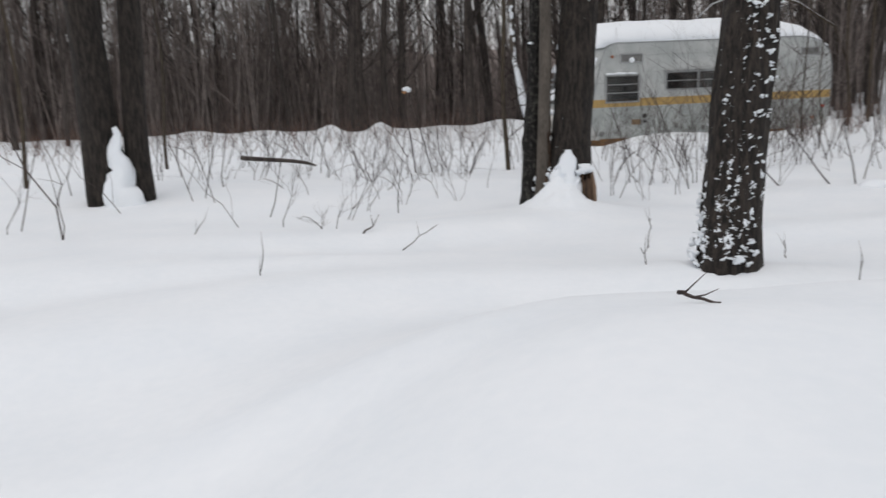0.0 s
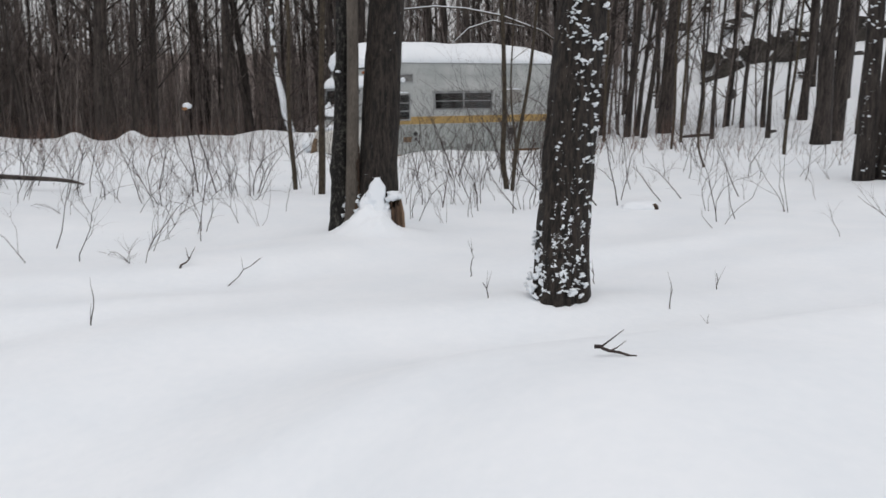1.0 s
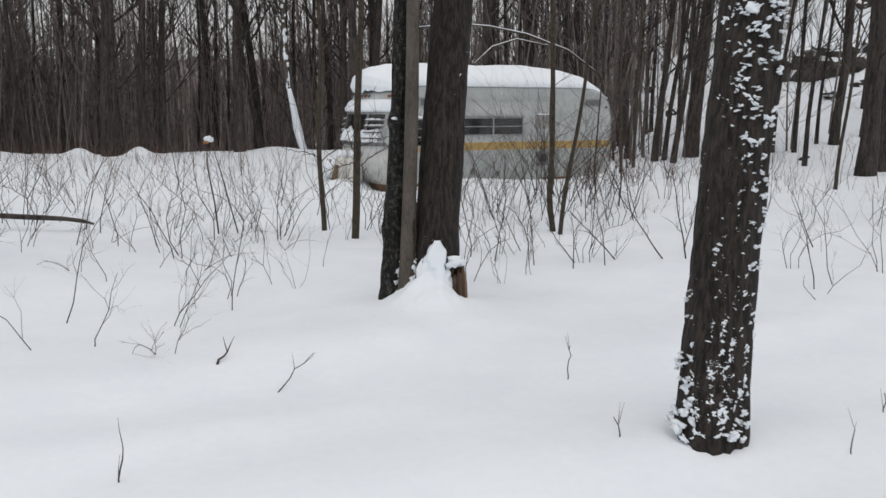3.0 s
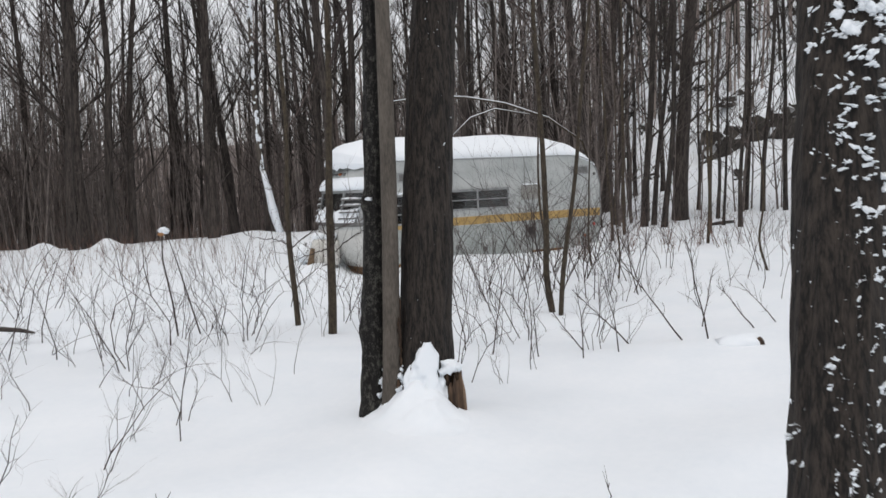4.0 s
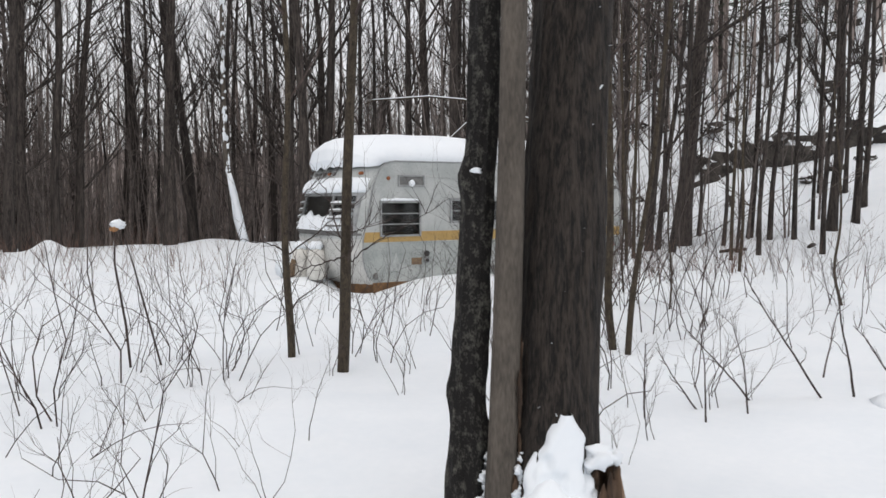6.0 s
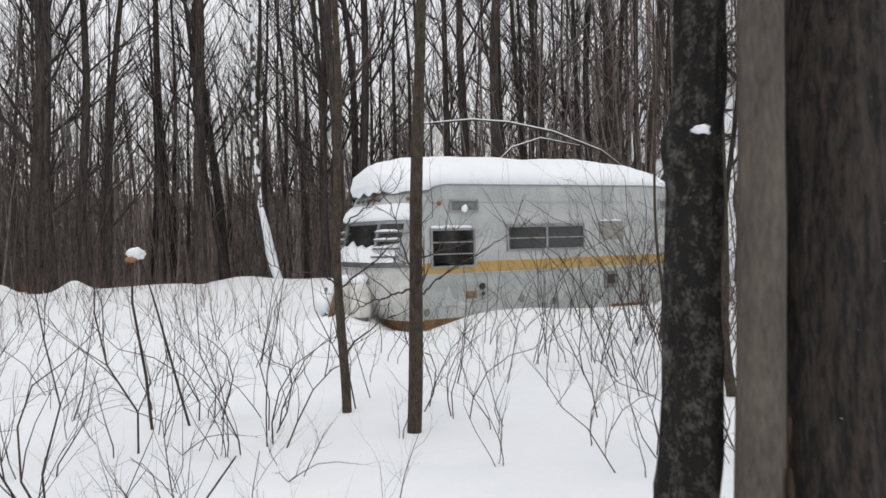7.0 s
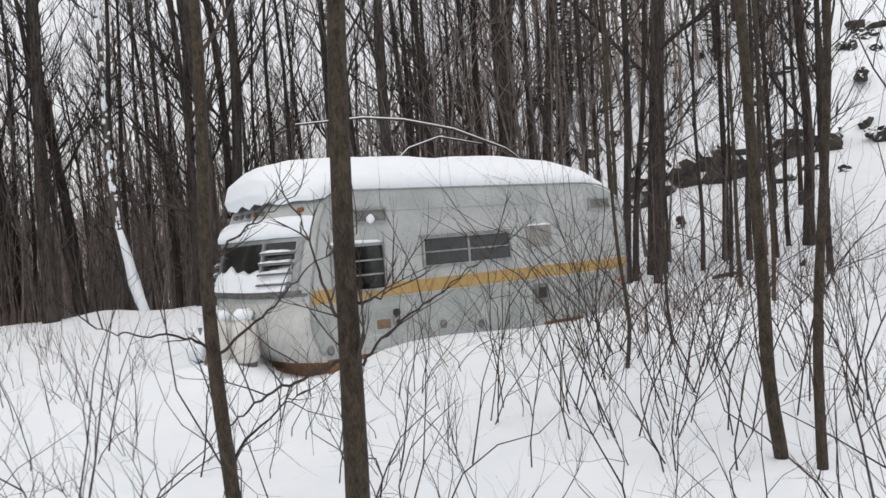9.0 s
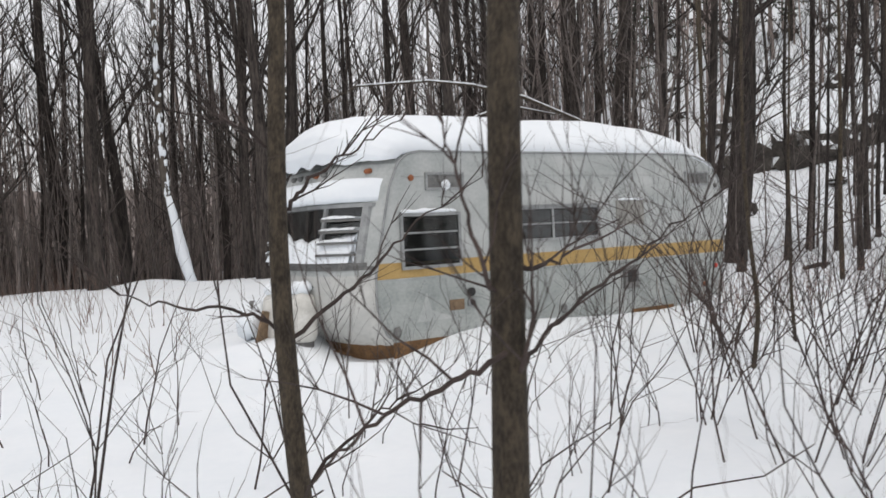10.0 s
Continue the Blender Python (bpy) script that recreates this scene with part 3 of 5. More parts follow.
def trunk_line(h, rng, lean=(0, 0), wob=0.05, n=14):
    pts = []
    ph = rng.uniform(0, 6)
    for i in range(n + 1):
        z = -0.4 + (h + 0.4) * i / n
        pts.append(Vector((lean[0] * z + wob * math.sin(z * 0.7 + ph) * min(1, max(z, 0) / 2), lean[1] * z + wob * math.cos(z * 0.55 + ph * 2) * min(1, max(z, 0) / 2), z)))
    return pts


def tree(r, h, seed, bark, lean=(0, 0), sides=9, wob=0.06, first=0.35, limbs=16, fork=True, flare=1.35):
    """A bare forest tree."""
    rng = random.Random(seed)
    ob = new("tree")
    s = Shape()
    pts = trunk_line(h, rng, lean, wob)
    rad = []
    for p in pts:
        t = max(p.z, 0) / h
        rad.append(r * (1 - 0.78 * t) * (1 + (flare - 1) * math.exp(-max(p.z, 0) / 0.35)))
    s.tube(pts, rad, sides, rough=0.12, seed=seed)
    part("trunk", s, bark, ob)
    c = Shape()
    for k in range(limbs):
        t = first + (0.97 - first) * (k + rng.random()) / limbs
        i = min(int(t * (len(pts) - 1)), len(pts) - 2)
        p = pts[i].lerp(pts[i + 1], t * (len(pts) - 1) - i)
        a = rng.uniform(0, math.tau)
        up = rng.uniform(0.7, 1.7)
        limb(c, p, (math.cos(a), math.sin(a), up), h * rng.uniform(0.10, 0.24), r * rng.uniform(0.16, 0.34) * (1.1 - 0.5 * t), rng, 2, 4, 0.15, 0.07, taper=0.60)
    part("crown", c, bark, ob)
    return ob


rng = random.Random(7)
KINDS = []
for k in range(9):
    r = (0.075, 0.095, 0.12, 0.145, 0.18, 0.065, 0.105, 0.085, 0.13)[k]
    h = (13, 15, 16, 17, 18, 12, 15, 14, 17)[k]
    KINDS.append(tree(r, h, 40 + k, BARK, wob=0.08, first=0.12 if k % 3 else 0.2, limbs=18))
LABEL = "bare grey-brown forest tree standing in deep snow"
for k, ob in enumerate(KINDS):
    tagged(ob, LABEL, "tree", "forest trees")
used = [False] * len(KINDS)


def plant(k, x, y, scale=1.0, turn=0.0, tilt=(0, 0), label=""):
    m = pose(x, y, ground_z(x, y) - 0.05) @ pose(0, 0, 0, tilt[0], tilt[1], 0) @ pose(0, 0, 0, 0, 0, turn) @ Matrix.Scale(scale, 4)
    if used[k]:
        ob = copy_thing(KINDS[k], m)
    else:
        ob = KINDS[k]
        ob.matrix_basis = m
        used[k] = True
    if label:
        ob["label"] = label
    return ob


# the trees that stand out behind the clearing: x, y, radius, lean along x and y
KIND_R = (0.075, 0.095, 0.12, 0.145, 0.18, 0.065, 0.105, 0.085, 0.13)
for x, y, r, lx, ly in ((-5.04, 14.7, 0.162, 0.03, 0), (-3.7, 15.6, 0.145, 0.02, 0), (-3.05, 16.3, 0.136, 0.07, 0), (-0.55, 20.5, 0.162, -0.01, 0), (-0.2, 21.0, 0.111, 0.02, 0), (0.95, 17.3, 0.111, -0.13, 0),
                        (1.55, 14.6, 0.093, 0.0, 0), (3.36, 12.71, 0.187, 0.0, 0), (6.25, 17.75, 0.145, -0.05, 0), (6.7, 16.2, 0.102, 0.05, 0), (7.0, 14.2, 0.085, -0.06, 0), (6.75, 11.45, 0.119, -0.01, 0),
                        (7.02, 11.2, 0.145, 0.02, 0), (7.06, 9.5, 0.153, 0.05, 0), (8.8, 11.5, 0.085, -0.03, 0), (9.9, 11.0, 0.072, 0.0, 0), (11.0, 12.0, 0.066, 0.02, 0), (14.0, 10.5, 0.19, 0.04, -0.03),
                        (12.49, 12.5, 0.12, 0.0, 0), (13.1, 12.7, 0.13, 0.02, 0), (14.65, 12.6, 0.11, 0.0, 0), (15.1, 12.3, 0.12, 0.01, 0), (16.7, 12.5, 0.09, 0.02, 0), (17.3, 12.8, 0.08, 0.0, 0), (18.3, 12.2, 0.09, 0.02, 0), (19.4, 12.6, 0.08, 0.01, 0), (10.6, 12.9, 0.09, 0.05, 0), (11.6, 14.5, 0.10, -0.02, 0),
                        (13.1, 5.5, 0.23, 0.05, -0.05), (10.91, 6.2, 0.084, 0.05, -0.04), (10.73, 4.5, 0.096, 0.04, -0.035), (11.29, 4.7, 0.072, 0.065, -0.06), (10.57, 3.45, 0.078, 0.055, -0.05),
                        (15.07, 6.75, 0.048, 0.03, -0.03), (13.9, 4.64, 0.054, 0.026, -0.028), (11.81, 2.33, 0.039, 0.04, -0.04), (15.6, 5.1, 0.084, 0.03, -0.035), (15.6, 4.3, 0.072, 0.03, -0.04),
                        (18.3, 4.1, 0.144, 0.016, -0.025), (18.05, 4.6, 0.057, 0.014, -0.023), (21.2, 5.2, 0.120, 0.017, -0.024), (23.05, 6.1, 0.102, 0.015, -0.02), (24.0, 8.66, 0.090, 0.006, -0.008), (24.3, 7.75, 0.078, 0.007, -0.01),
                        (16.07, 3.8, 0.069, 0.003, -0.003), (12.93, 0.56, 0.060, 0.018, -0.02), (11.41, 1.28, 0.054, 0.02, -0.02), (11.6, -2.44, 0.21, 0.02, -0.025), (12.75, -1.9, 0.17, 0.02, -0.027),
                        (16.67, 0.43, 0.084, 0.01, -0.01), (19.5, -1.47, 0.090, 0.02, -0.035), (12.73, -7.41, 0.060, 0.03, -0.02), (30.6, 3.3, 0.138, 0.03, -0.05)):
    k = min(range(len(KIND_R)), key=lambda i: abs(KIND_R[i] * 1.1 - r))
    plant(k, x, y, r / KIND_R[k], rng.uniform(0, 360), (-math.degrees(ly), math.degrees(lx)))
for k in range(5):
    x, y = rng.uniform(14, 27), rng.uniform(-9, 2)
    plant(rng.choice((0, 5, 7)), x, y, rng.uniform(0.6, 0.9), rng.uniform(0, 360), (rng.uniform(-2, 4), rng.uniform(0, 5)))
# the rest of the wood
taken = []
count = 0
while count < 165:
    x, y = rng.uniform(-26, 34), rng.uniform(6.5, 48)
    run, near = hill_run(x, y)
    if y < 15 and x < 6 - 0.3 * y and x > -14:
        continue
    if y < 9 and x < 9 or (y < 10 and 9 < x < 28):
        continue
    if 5 < run < 26 and near > 0.4 and rng.random() < 0.92:
        continue
    if any((x - a) ** 2 + (y - b) ** 2 < 1.4 for a, b in taken):
        continue
    taken.append((x, y))
    count += 1
    plant(rng.randrange(len(KINDS)), x, y, rng.uniform(0.75, 1.15), rng.uniform(0, 360), (rng.uniform(-4, 4), rng.uniform(-4, 4)))

# distant woods across the valley
woods = Shape()
for _ in range(2700):
    a, d = radians(rng.uniform(-62, 62)), rng.uniform(36, 130)
    x, y = -3 + d * math.sin(a), -8 + d * math.cos(a)
    run, near = hill_run(x, y)
    if near > 0.5 and run < 20:
        continue
    z = ground_z(x, y) - 0.3
    h, r = rng.uniform(9, 19), rng.uniform(0.045, 0.13)
    l1, l2 = rng.uniform(-0.06, 0.06), rng.uniform(-0.06, 0.06)
    woods.tube([(x, y, z), (x + l1 * h * 0.5 + 0.1, y + l2 * h * 0.5, z + h * 0.5), (x + l1 * h, y + l2 * h, z + h)], [r, r * 0.7, r * 0.15], 4, cap=False)
    for _ in range(4):
        zz = rng.uniform(0.3, 0.92)
        b = rng.uniform(0, math.tau)
        p = Vector((x + l1 * h * zz, y + l2 * h * zz, z + h * zz))
        q = p + Vector((math.cos(b) * 0.9, math.sin(b) * 0.9, rng.uniform(0.8, 2.6))) * rng.uniform(0.7, 1.5)
        woods.tube([p, q], [r * 0.35, 0.01], 3, cap=False)
for _ in range(9000):
    a, d = radians(rng.uniform(-60, 40)), rng.uniform(27, 75)
    x, y = -3 + d * math.sin(a), -8 + d * math.cos(a)
    run, near = hill_run(x, y)
    if near > 0.4:
        continue
    z = ground_z(x, y) - 0.2
    h = rng.uniform(2.5, 8)
    l1, l2 = rng.uniform(-0.2, 0.2), rng.uniform(-0.2, 0.2)
    woods.tube([(x, y, z), (x + l1 * h, y + l2 * h, z + h)], [rng.uniform(0.02, 0.05), 0.006], 3, cap=False)
young = Shape()
for _ in range(1600):
    q = rng.random()
    if q < 0.84:
        a, d = radians(rng.uniform(-48, 20)), rng.uniform(24, 46)
        if q < 0.46:
            a = radians(rng.uniform(-46, -2))
    else:
        a, d = radians(rng.uniform(20, 62)), rng.uniform(17, 42)
    x, y = -3 + d * math.sin(a), -8 + d * math.cos(a)
    run, near = hill_run(x, y)
    if y < 4.2 or (y < 14 and x < 6.5) or (near > 0.5 and run > 3 and rng.random() < 0.88):
        continue
    z = ground_z(x, y) - 0.2
    h, r = rng.uniform(4.5, 11) * (1.45 if q < 0.46 else 1), rng.uniform(0.018, 0.055)
    pts = wander((x, y, z), (rng.uniform(-0.1, 0.1), rng.uniform(-0.1, 0.1), 1), h, 6, rng, 0.07, 0.03)
    young.tube(pts, [r * (1 - 0.85 * i / 6) for i in range(7)], 5, cap=False)
    for _ in range(11):
        i = rng.randint(1, 6)
        b = rng.uniform(0, math.tau)
        limb(young, pts[i], (math.cos(b), math.sin(b), rng.uniform(0.4, 1.6)), rng.uniform(0.6, 2.2), r * 0.42, rng, 1, 3, 0.2, 0.05, (2, 3))
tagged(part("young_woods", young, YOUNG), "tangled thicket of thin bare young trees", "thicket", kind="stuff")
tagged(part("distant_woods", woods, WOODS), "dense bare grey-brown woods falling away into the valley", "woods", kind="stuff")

# ---- rock ledge and boulders on the hillside ----
def crag(s, c, size, seed, turn=0.0, rough=0.55):
    """A broken, angular block."""
    m = Matrix.Rotation(turn, 3, "Z") @ Matrix.Rotation(0.25 * math.sin(seed * 3), 3, "X")
    bm = bmesh.new()
    bmesh.ops.create_icosphere(bm, subdivisions=3, radius=1)
    start = len(s.v)
    for v in bm.verts:
        d = v.co.normalized()
        k = 1 / max(abs(d.x), abs(d.y), abs(d.z)) ** 0.75
        q = d * k * (0.75 + rough * 0.5 * noise.noise(d * 1.6 + Vector((seed, 0, seed))) + 0.16 * noise.noise(d * 5 + Vector((0, seed, 0))))
        s.v.append(Vector(c) + m @ Vector((q.x * size[0], q.y * size[1], q.z * size[2])))
    bm.verts.index_update()
    s.f.extend(tuple(start + v.index for v in f.verts) for f in bm.faces)
    bm.free()


along_dir = Vector((LEDGE[1][0] - LEDGE[0][0], LEDGE[1][1] - LEDGE[0][1], 0))
ledge = new("rock_ledge")
tagged(ledge, "dark overhanging rock ledge capped with snow on the hillside", "rock ledge", kind="structure")
yaw = math.atan2(along_dir.y, along_dir.x)
rr = random.Random(21)
for k in range(2, 10):
    u = (k + 0.35 * rr.uniform(-1, 1)) / 9
    p = Vector((LEDGE[0][0], LEDGE[0][1], 0)) + along_dir * u
    p.y += 0.5 * math.sin(u * 5)
    h = (0.75, 0.95, 1.05, 1.0, 1.15, 1.05, 0.95, 0.85, 0.8, 0.7, 0.6, 0.5, 0.45)[k]
    z = ground_z(p.x - 0.8, p.y - 0.6) + 0.45 + 0.25 * h
    s = Shape()
    crag(s, (p.x, p.y, z), (1.35, 1.1, h * 1.25), k * 1.7, yaw + rr.uniform(-0.2, 0.2), 0.4)
    part("block", s, ROCK, ledge, smooth=False)
made = 0
while made < 70:
    x, y = rr.uniform(14, 44), rr.uniform(6, 36)
    run, near = hill_run(x, y)
    if near < 0.75 or run < 9 or run > 36 or (run < 17 and rr.random() < 0.7):
        continue
    made += 1
    size = Vector((rr.uniform(0.2, 0.8), rr.uniform(0.2, 0.6), rr.uniform(0.2, 0.55)))
    c = (x, y, ground_z(x, y) - size.z * 0.10)
    ob = new("boulder")
    tagged(ob, "dark boulder mostly buried under snow on the slope", "boulder", "boulders on the slope")
    s = Shape()
    crag(s, c, size, made * 0.9, rr.uniform(0, 3))
    part("stone", s, ROCK, ob, smooth=False)


# ---- conifers on the hilltop ----
def conifer(x, y, h, seed):
    rng = random.Random(seed)
    ob = new("conifer")
    ob.location = (x, y, ground_z(x, y))
    s = Shape()
    s.tube([(0, 0, -0.3), (0, 0, h * 0.5), (0, 0, h)], [0.16, 0.10, 0.02], 8)
    part("trunk", s, BARK, ob)
    c = Shape()
    for k in range(90):
        t = 0.12 + 0.85 * k / 90
        a = rng.uniform(0, math.tau)
        ln = (1 - t) * h * 0.26 + 0.25
        d = Vector((math.cos(a), math.sin(a), rng.uniform(-0.35, 0.05)))
        p = Vector((0, 0, t * h))
        for i in range(14):
            q = p + d * ln * (i + 1) / 14 + Vector((0, 0, -0.12 * (i / 14) ** 2))
            w = Vector((-d.y, d.x, 0)) * (0.22 * (1.1 - i / 14))
            for sgn in (-1, 1):
                n0 = len(c.v)
                j = Vector((rng.uniform(-0.05, 0.05), rng.uniform(-0.05, 0.05), rng.uniform(-0.10, 0.03)))
                c.v.extend([q, q + d * 0.05, q + w * sgn + d * 0.10 + j, q + w * sgn * 0.5 + j * 0.5 + Vector((0, 0, -0.05))])
                c.f.extend([(n0, n0 + 1, n0 + 2), (n0, n0 + 2, n0 + 3)])
    part("crown", c, NEEDLE, ob)
    return tagged(ob, "dark green snow-dusted conifer on the hilltop", "conifer", "hilltop conifers")


for k, (x, y, h) in enumerate(((33, 22, 9), (36, 19, 10), (31, 26, 8), (39, 16, 10), (41, 21, 11), (35, 28, 9))):
    conifer(x, y, h, 300 + k)


# ---- trees of the clearing ----
def near_tree(base, r, h, lean, bark, seed, label, flare=1.25, sides=40, fine_to=4.5, wob=0.02, furrow=0.10, limbs=12, first=0.42, knots=()):
    """A tree close to the path, with furrowed bark in relief."""
    rng = random.Random(seed)
    ob = new("tree")
    ob.location = (base[0], base[1], ground_z(base[0], base[1]))
    tagged(ob, label, "tree")
    zs, z = [], -0.35
    while z < h:
        zs.append(z)
        z += 0.045 if z < fine_to else 0.5
    s = Shape()
    pts, n = [], sides
    for z in zs:
        t = max(z, 0)
        pts.append(Vector((lean[0] * z + wob * math.sin(z * 1.4 + seed), lean[1] * z + wob * math.cos(z * 1.1 + seed), z)))
    for p in pts:
        t = max(p.z, 0)
        rad = r * (1 - 0.75 * t / h) * (1 + (flare - 1) * math.exp(-t / 0.22))
        for k in range(n):
            a = math.tau * k / n
            ca, sa = math.cos(a), math.sin(a)
            q = 1 + furrow * (abs(noise.noise(Vector((ca * 4.2 + seed, sa * 4.2, p.z * 1.1)))) * 1.2 - 0.25)
            q += furrow * 0.8 * noise.noise(Vector((ca * 11, sa * 11 + seed, p.z * 4.0)))
            q += 0.10 * math.exp(-t / 0.2) * math.sin(3 * a + seed)
            for kz, ka, kr in knots:
                da = (a - ka + math.pi) % math.tau - math.pi
                q += kr * math.exp(-((p.z - kz) / 0.07) ** 2 - (da / 0.5) ** 2)
            s.v.append(p + Vector((ca, sa, 0)) * rad * q)
    for i in range(len(pts) - 1):
        for k in range(n):
            a, b = i * n + k, i * n + (k + 1) % n
            s.f.append((a, b, b + n, a + n))
    part("trunk", s, bark, ob)
    c = Shape()
    for k in range(limbs):
        t = first + (0.97 - first) * (k + rng.random()) / limbs
        a = rng.uniform(0, math.tau)
        limb(c, (lean[0] * t * h, lean[1] * t * h, t * h), (math.cos(a), math.sin(a), rng.uniform(0.6, 1.4)), h * rng.uniform(0.12, 0.22), r * 0.3 * (1.1 - 0.5 * t), rng, 2)
    part("crown", c, bark, ob)
    return ob


def plaster(ob, r, h, lean, face, z0, z1, count, seed, size=(0.02, 0.055), half=1.1, flare=1.25):
    """Scraps of wind-blown snow stuck to one side of a trunk."""
    rng = random.Random(seed)
    s = Shape()
    for _ in range(count):
        z = z0 + (z1 - z0) * rng.random()
        a = face + max(-1.5, min(1.5, rng.gauss(0, half * 0.5)))
        rad = r * (1 - 0.75 * z / h) * (1 + (flare - 1) * math.exp(-z / 0.22)) * 1.02
        d = Vector((math.cos(a), math.sin(a), 0))
        c = Vector((lean[0] * z, lean[1] * z, z)) + d * rad
        w = rng.uniform(*size) * (1.6 if rng.random() < 0.12 else 1)
        turn = Matrix(((d.x, -d.y, 0), (d.y, d.x, 0), (0, 0, 1))) @ Matrix.Rotation(rng.uniform(-0.8, 0.8), 3, "X")
        for _ in range(3 if w > 0.006 else 1):
            o = turn @ Vector((0, rng.uniform(-1, 1) * w, rng.uniform(-0.5, 0.5) * w))
            v = w * rng.uniform(0.45, 0.9)
            s.blob(c + o, (0.012, v, v * rng.uniform(0.3, 0.7)), rng.uniform(0, 90), 1.2, 5, 9, turn)
    return part("snow", s, SNOW, ob, "wind-blown snow stuck to the bark", kind="stuff")


SN_LEAN = (0.15, 0.08)
snowy = near_tree((-3.53, -13.33), 0.168, 15, SN_LEAN, BARK_NEAR, 3.0, "dark leaning tree trunk plastered with wind-blown snow", furrow=0.13, flare=1.12)
FACE = math.atan2(-0.83, -0.55)
plaster(snowy, 0.168, 15, SN_LEAN, FACE, 0.04, 4.2, 820, 5, (0.004, 0.019), 1.3)
plaster(snowy, 0.168, 15, SN_LEAN, FACE, 0.02, 0.62, 100, 6, (0.012, 0.034), 1.0)
plaster(snowy, 0.168, 15, SN_LEAN, FACE + 0.2, 2.05, 2.5, 34, 16, (0.012, 0.034), 0.8)

big = near_tree((-3.47, -9.73), 0.20, 16, (0.125, 0.06), BARK_NEAR, 8.0, "thick dark furrowed tree with snow banked at its base", flare=1.35, furrow=0.10, sides=56)
bank = Shape()
rows = []
for i in range(44):
    v = -1.05 + 1.13 * i / 43
    row = []
    for j in range(54):
        u = -0.90 + 1.50 * j / 53
        d = math.hypot((u + 0.08) / (0.36 if u < -0.08 else 0.24), (v + 0.16) / 0.48)
        wx, wy = -3.47 + u, -9.73 + v
        base = ground_z(wx, wy) - big.location.z
        k = math.exp(-2.0 * d * d)
        h = 0.20 * k + 0.10 * k * noise.noise(Vector((u * 7, v * 7, 2))) + 0.05 * k * noise.noise(Vector((u * 19, v * 19, 5))) - 0.012
        row.append((u, v, base + h))
    rows.append(row)
bank.grid(rows)
part("snow", bank, SNOW, big, "snow banked against the roots")
mantle = Shape()
rows = []
for i in range(40):
    z = 0.02 + 0.46 * i / 39
    rad = 0.20 * (1 - 0.75 * z / 16) * (1 + 0.35 * math.exp(-z / 0.22))
    row = []
    for j in range(44):
        a = -1.25 + 2.5 * j / 43
        reach = 1.05 * (1 - z / 0.52) ** 0.8
        k = 1 - (abs(a + 0.06) / max(reach, 0.05)) ** 2 + 1.1 * noise.noise(Vector((a * 2.6, z * 6, 3))) + 0.55 * noise.noise(Vector((a * 7, z * 17, 8)))
        r = rad + max(-0.03, min(0.045, 0.06 * k))
        th = math.atan2(-0.9, -0.22) + a
        row.append((0.125 * z + r * math.cos(th), 0.06 * z + r * math.sin(th), z))
    rows.append(row)
mantle.grid(rows)
part("snow_mantle", mantle, SNOW, big, "ragged snow clinging to the bark")
plaster(big, 0.20, 16, (0.125, 0.06), math.atan2(-0.9, -0.35), 0.3, 4.0, 60, 10, (0.002, 0.006), 1.0, 1.35)

slim = near_tree((-3.78, -9.60), 0.074, 11, (0.046, 0.02), BARK_LICHEN, 5.0, "slim dark lichened tree beside the thick trunk", furrow=0.30, sides=36, limbs=8, wob=0.025, knots=((0.42, 5.6, 0.55), (0.62, 2.6, 0.35), (1.57, 2.8, 0.5)))
plaster(slim, 0.074, 11, (0.046, 0.02), math.atan2(-0.6, 0.9), 0.0, 0.34, 34, 11, (0.018, 0.04), 0.8)
lump = Shape()
lump.blob((0.046 * 1.58 - 0.055, -0.04, 1.60), (0.028, 0.022, 0.012), 4.0, 0.9)
part("snow_lump", lump, SNOW, slim)
pole = near_tree((-3.70, -9.75), 0.066, 11, (0.036, 0.02), BARK_GREY, 6.0, "smooth grey dead stem beside the thick trunk", furrow=0.05, sides=28, limbs=6, wob=0.012, flare=1.15)
plaster(pole, 0.066, 11, (0.036, 0.02), math.atan2(-0.5, 0.9), 0.0, 0.32, 34, 12, (0.016, 0.036), 0.8)
peel = Shape()
for k in range(16):
    a, z = -1.2 + 0.10 * k + 0.3 * math.sin(k * 2.1), 0.12 + 0.055 * ((k * 7) % 13)
    d = Vector((math.cos(a), math.sin(a), 0))
    turn = Matrix(((d.x, -d.y, 0), (d.y, d.x, 0), (0, 0, 1)))
    peel.blob(Vector((0.036 * z, 0.02 * z, z)) + d * 0.068, (0.008, 0.020, 0.06), k, 0.9, 5, 8, turn)
part("bark_scrap", peel, ROTTEN, pole, "flaking brown bark scraps", kind="stuff")

stump = new("stump")
stump.location = (-3.31, -9.96, ground_z(-3.31, -9.96) - 0.02)
tagged(stump, "broken rotten brown stump capped with snow by the thick tree", "stump")
s = Shape()
rows = []
for i in range(13):
    row = []
    for k in range(41):
        a = math.tau * (k % 40) / 40
        f = min(i, 10) / 10
        top = 0.27 + 0.07 * math.sin(a + 0.6) + 0.09 * noise.noise(Vector((math.cos(a) * 3, math.sin(a) * 3, 4)))
        z = -0.2 + (top + 0.2) * f - (0.09 if i == 12 else 0)
        r = (0.085 - 0.018 * f) * (1 + 0.10 * math.sin(7 * a) + 0.45 * noise.noise(Vector((math.cos(a) * 2.2, math.sin(a) * 2.2, z * 4)))) * (1, 0.75, 0.4)[max(0, i - 10)]
        row.append((r * math.cos(a), r * math.sin(a), z))
    rows.append(row)
s.grid(rows)
part("wood", s, ROTTEN, stump)
s = Shape()
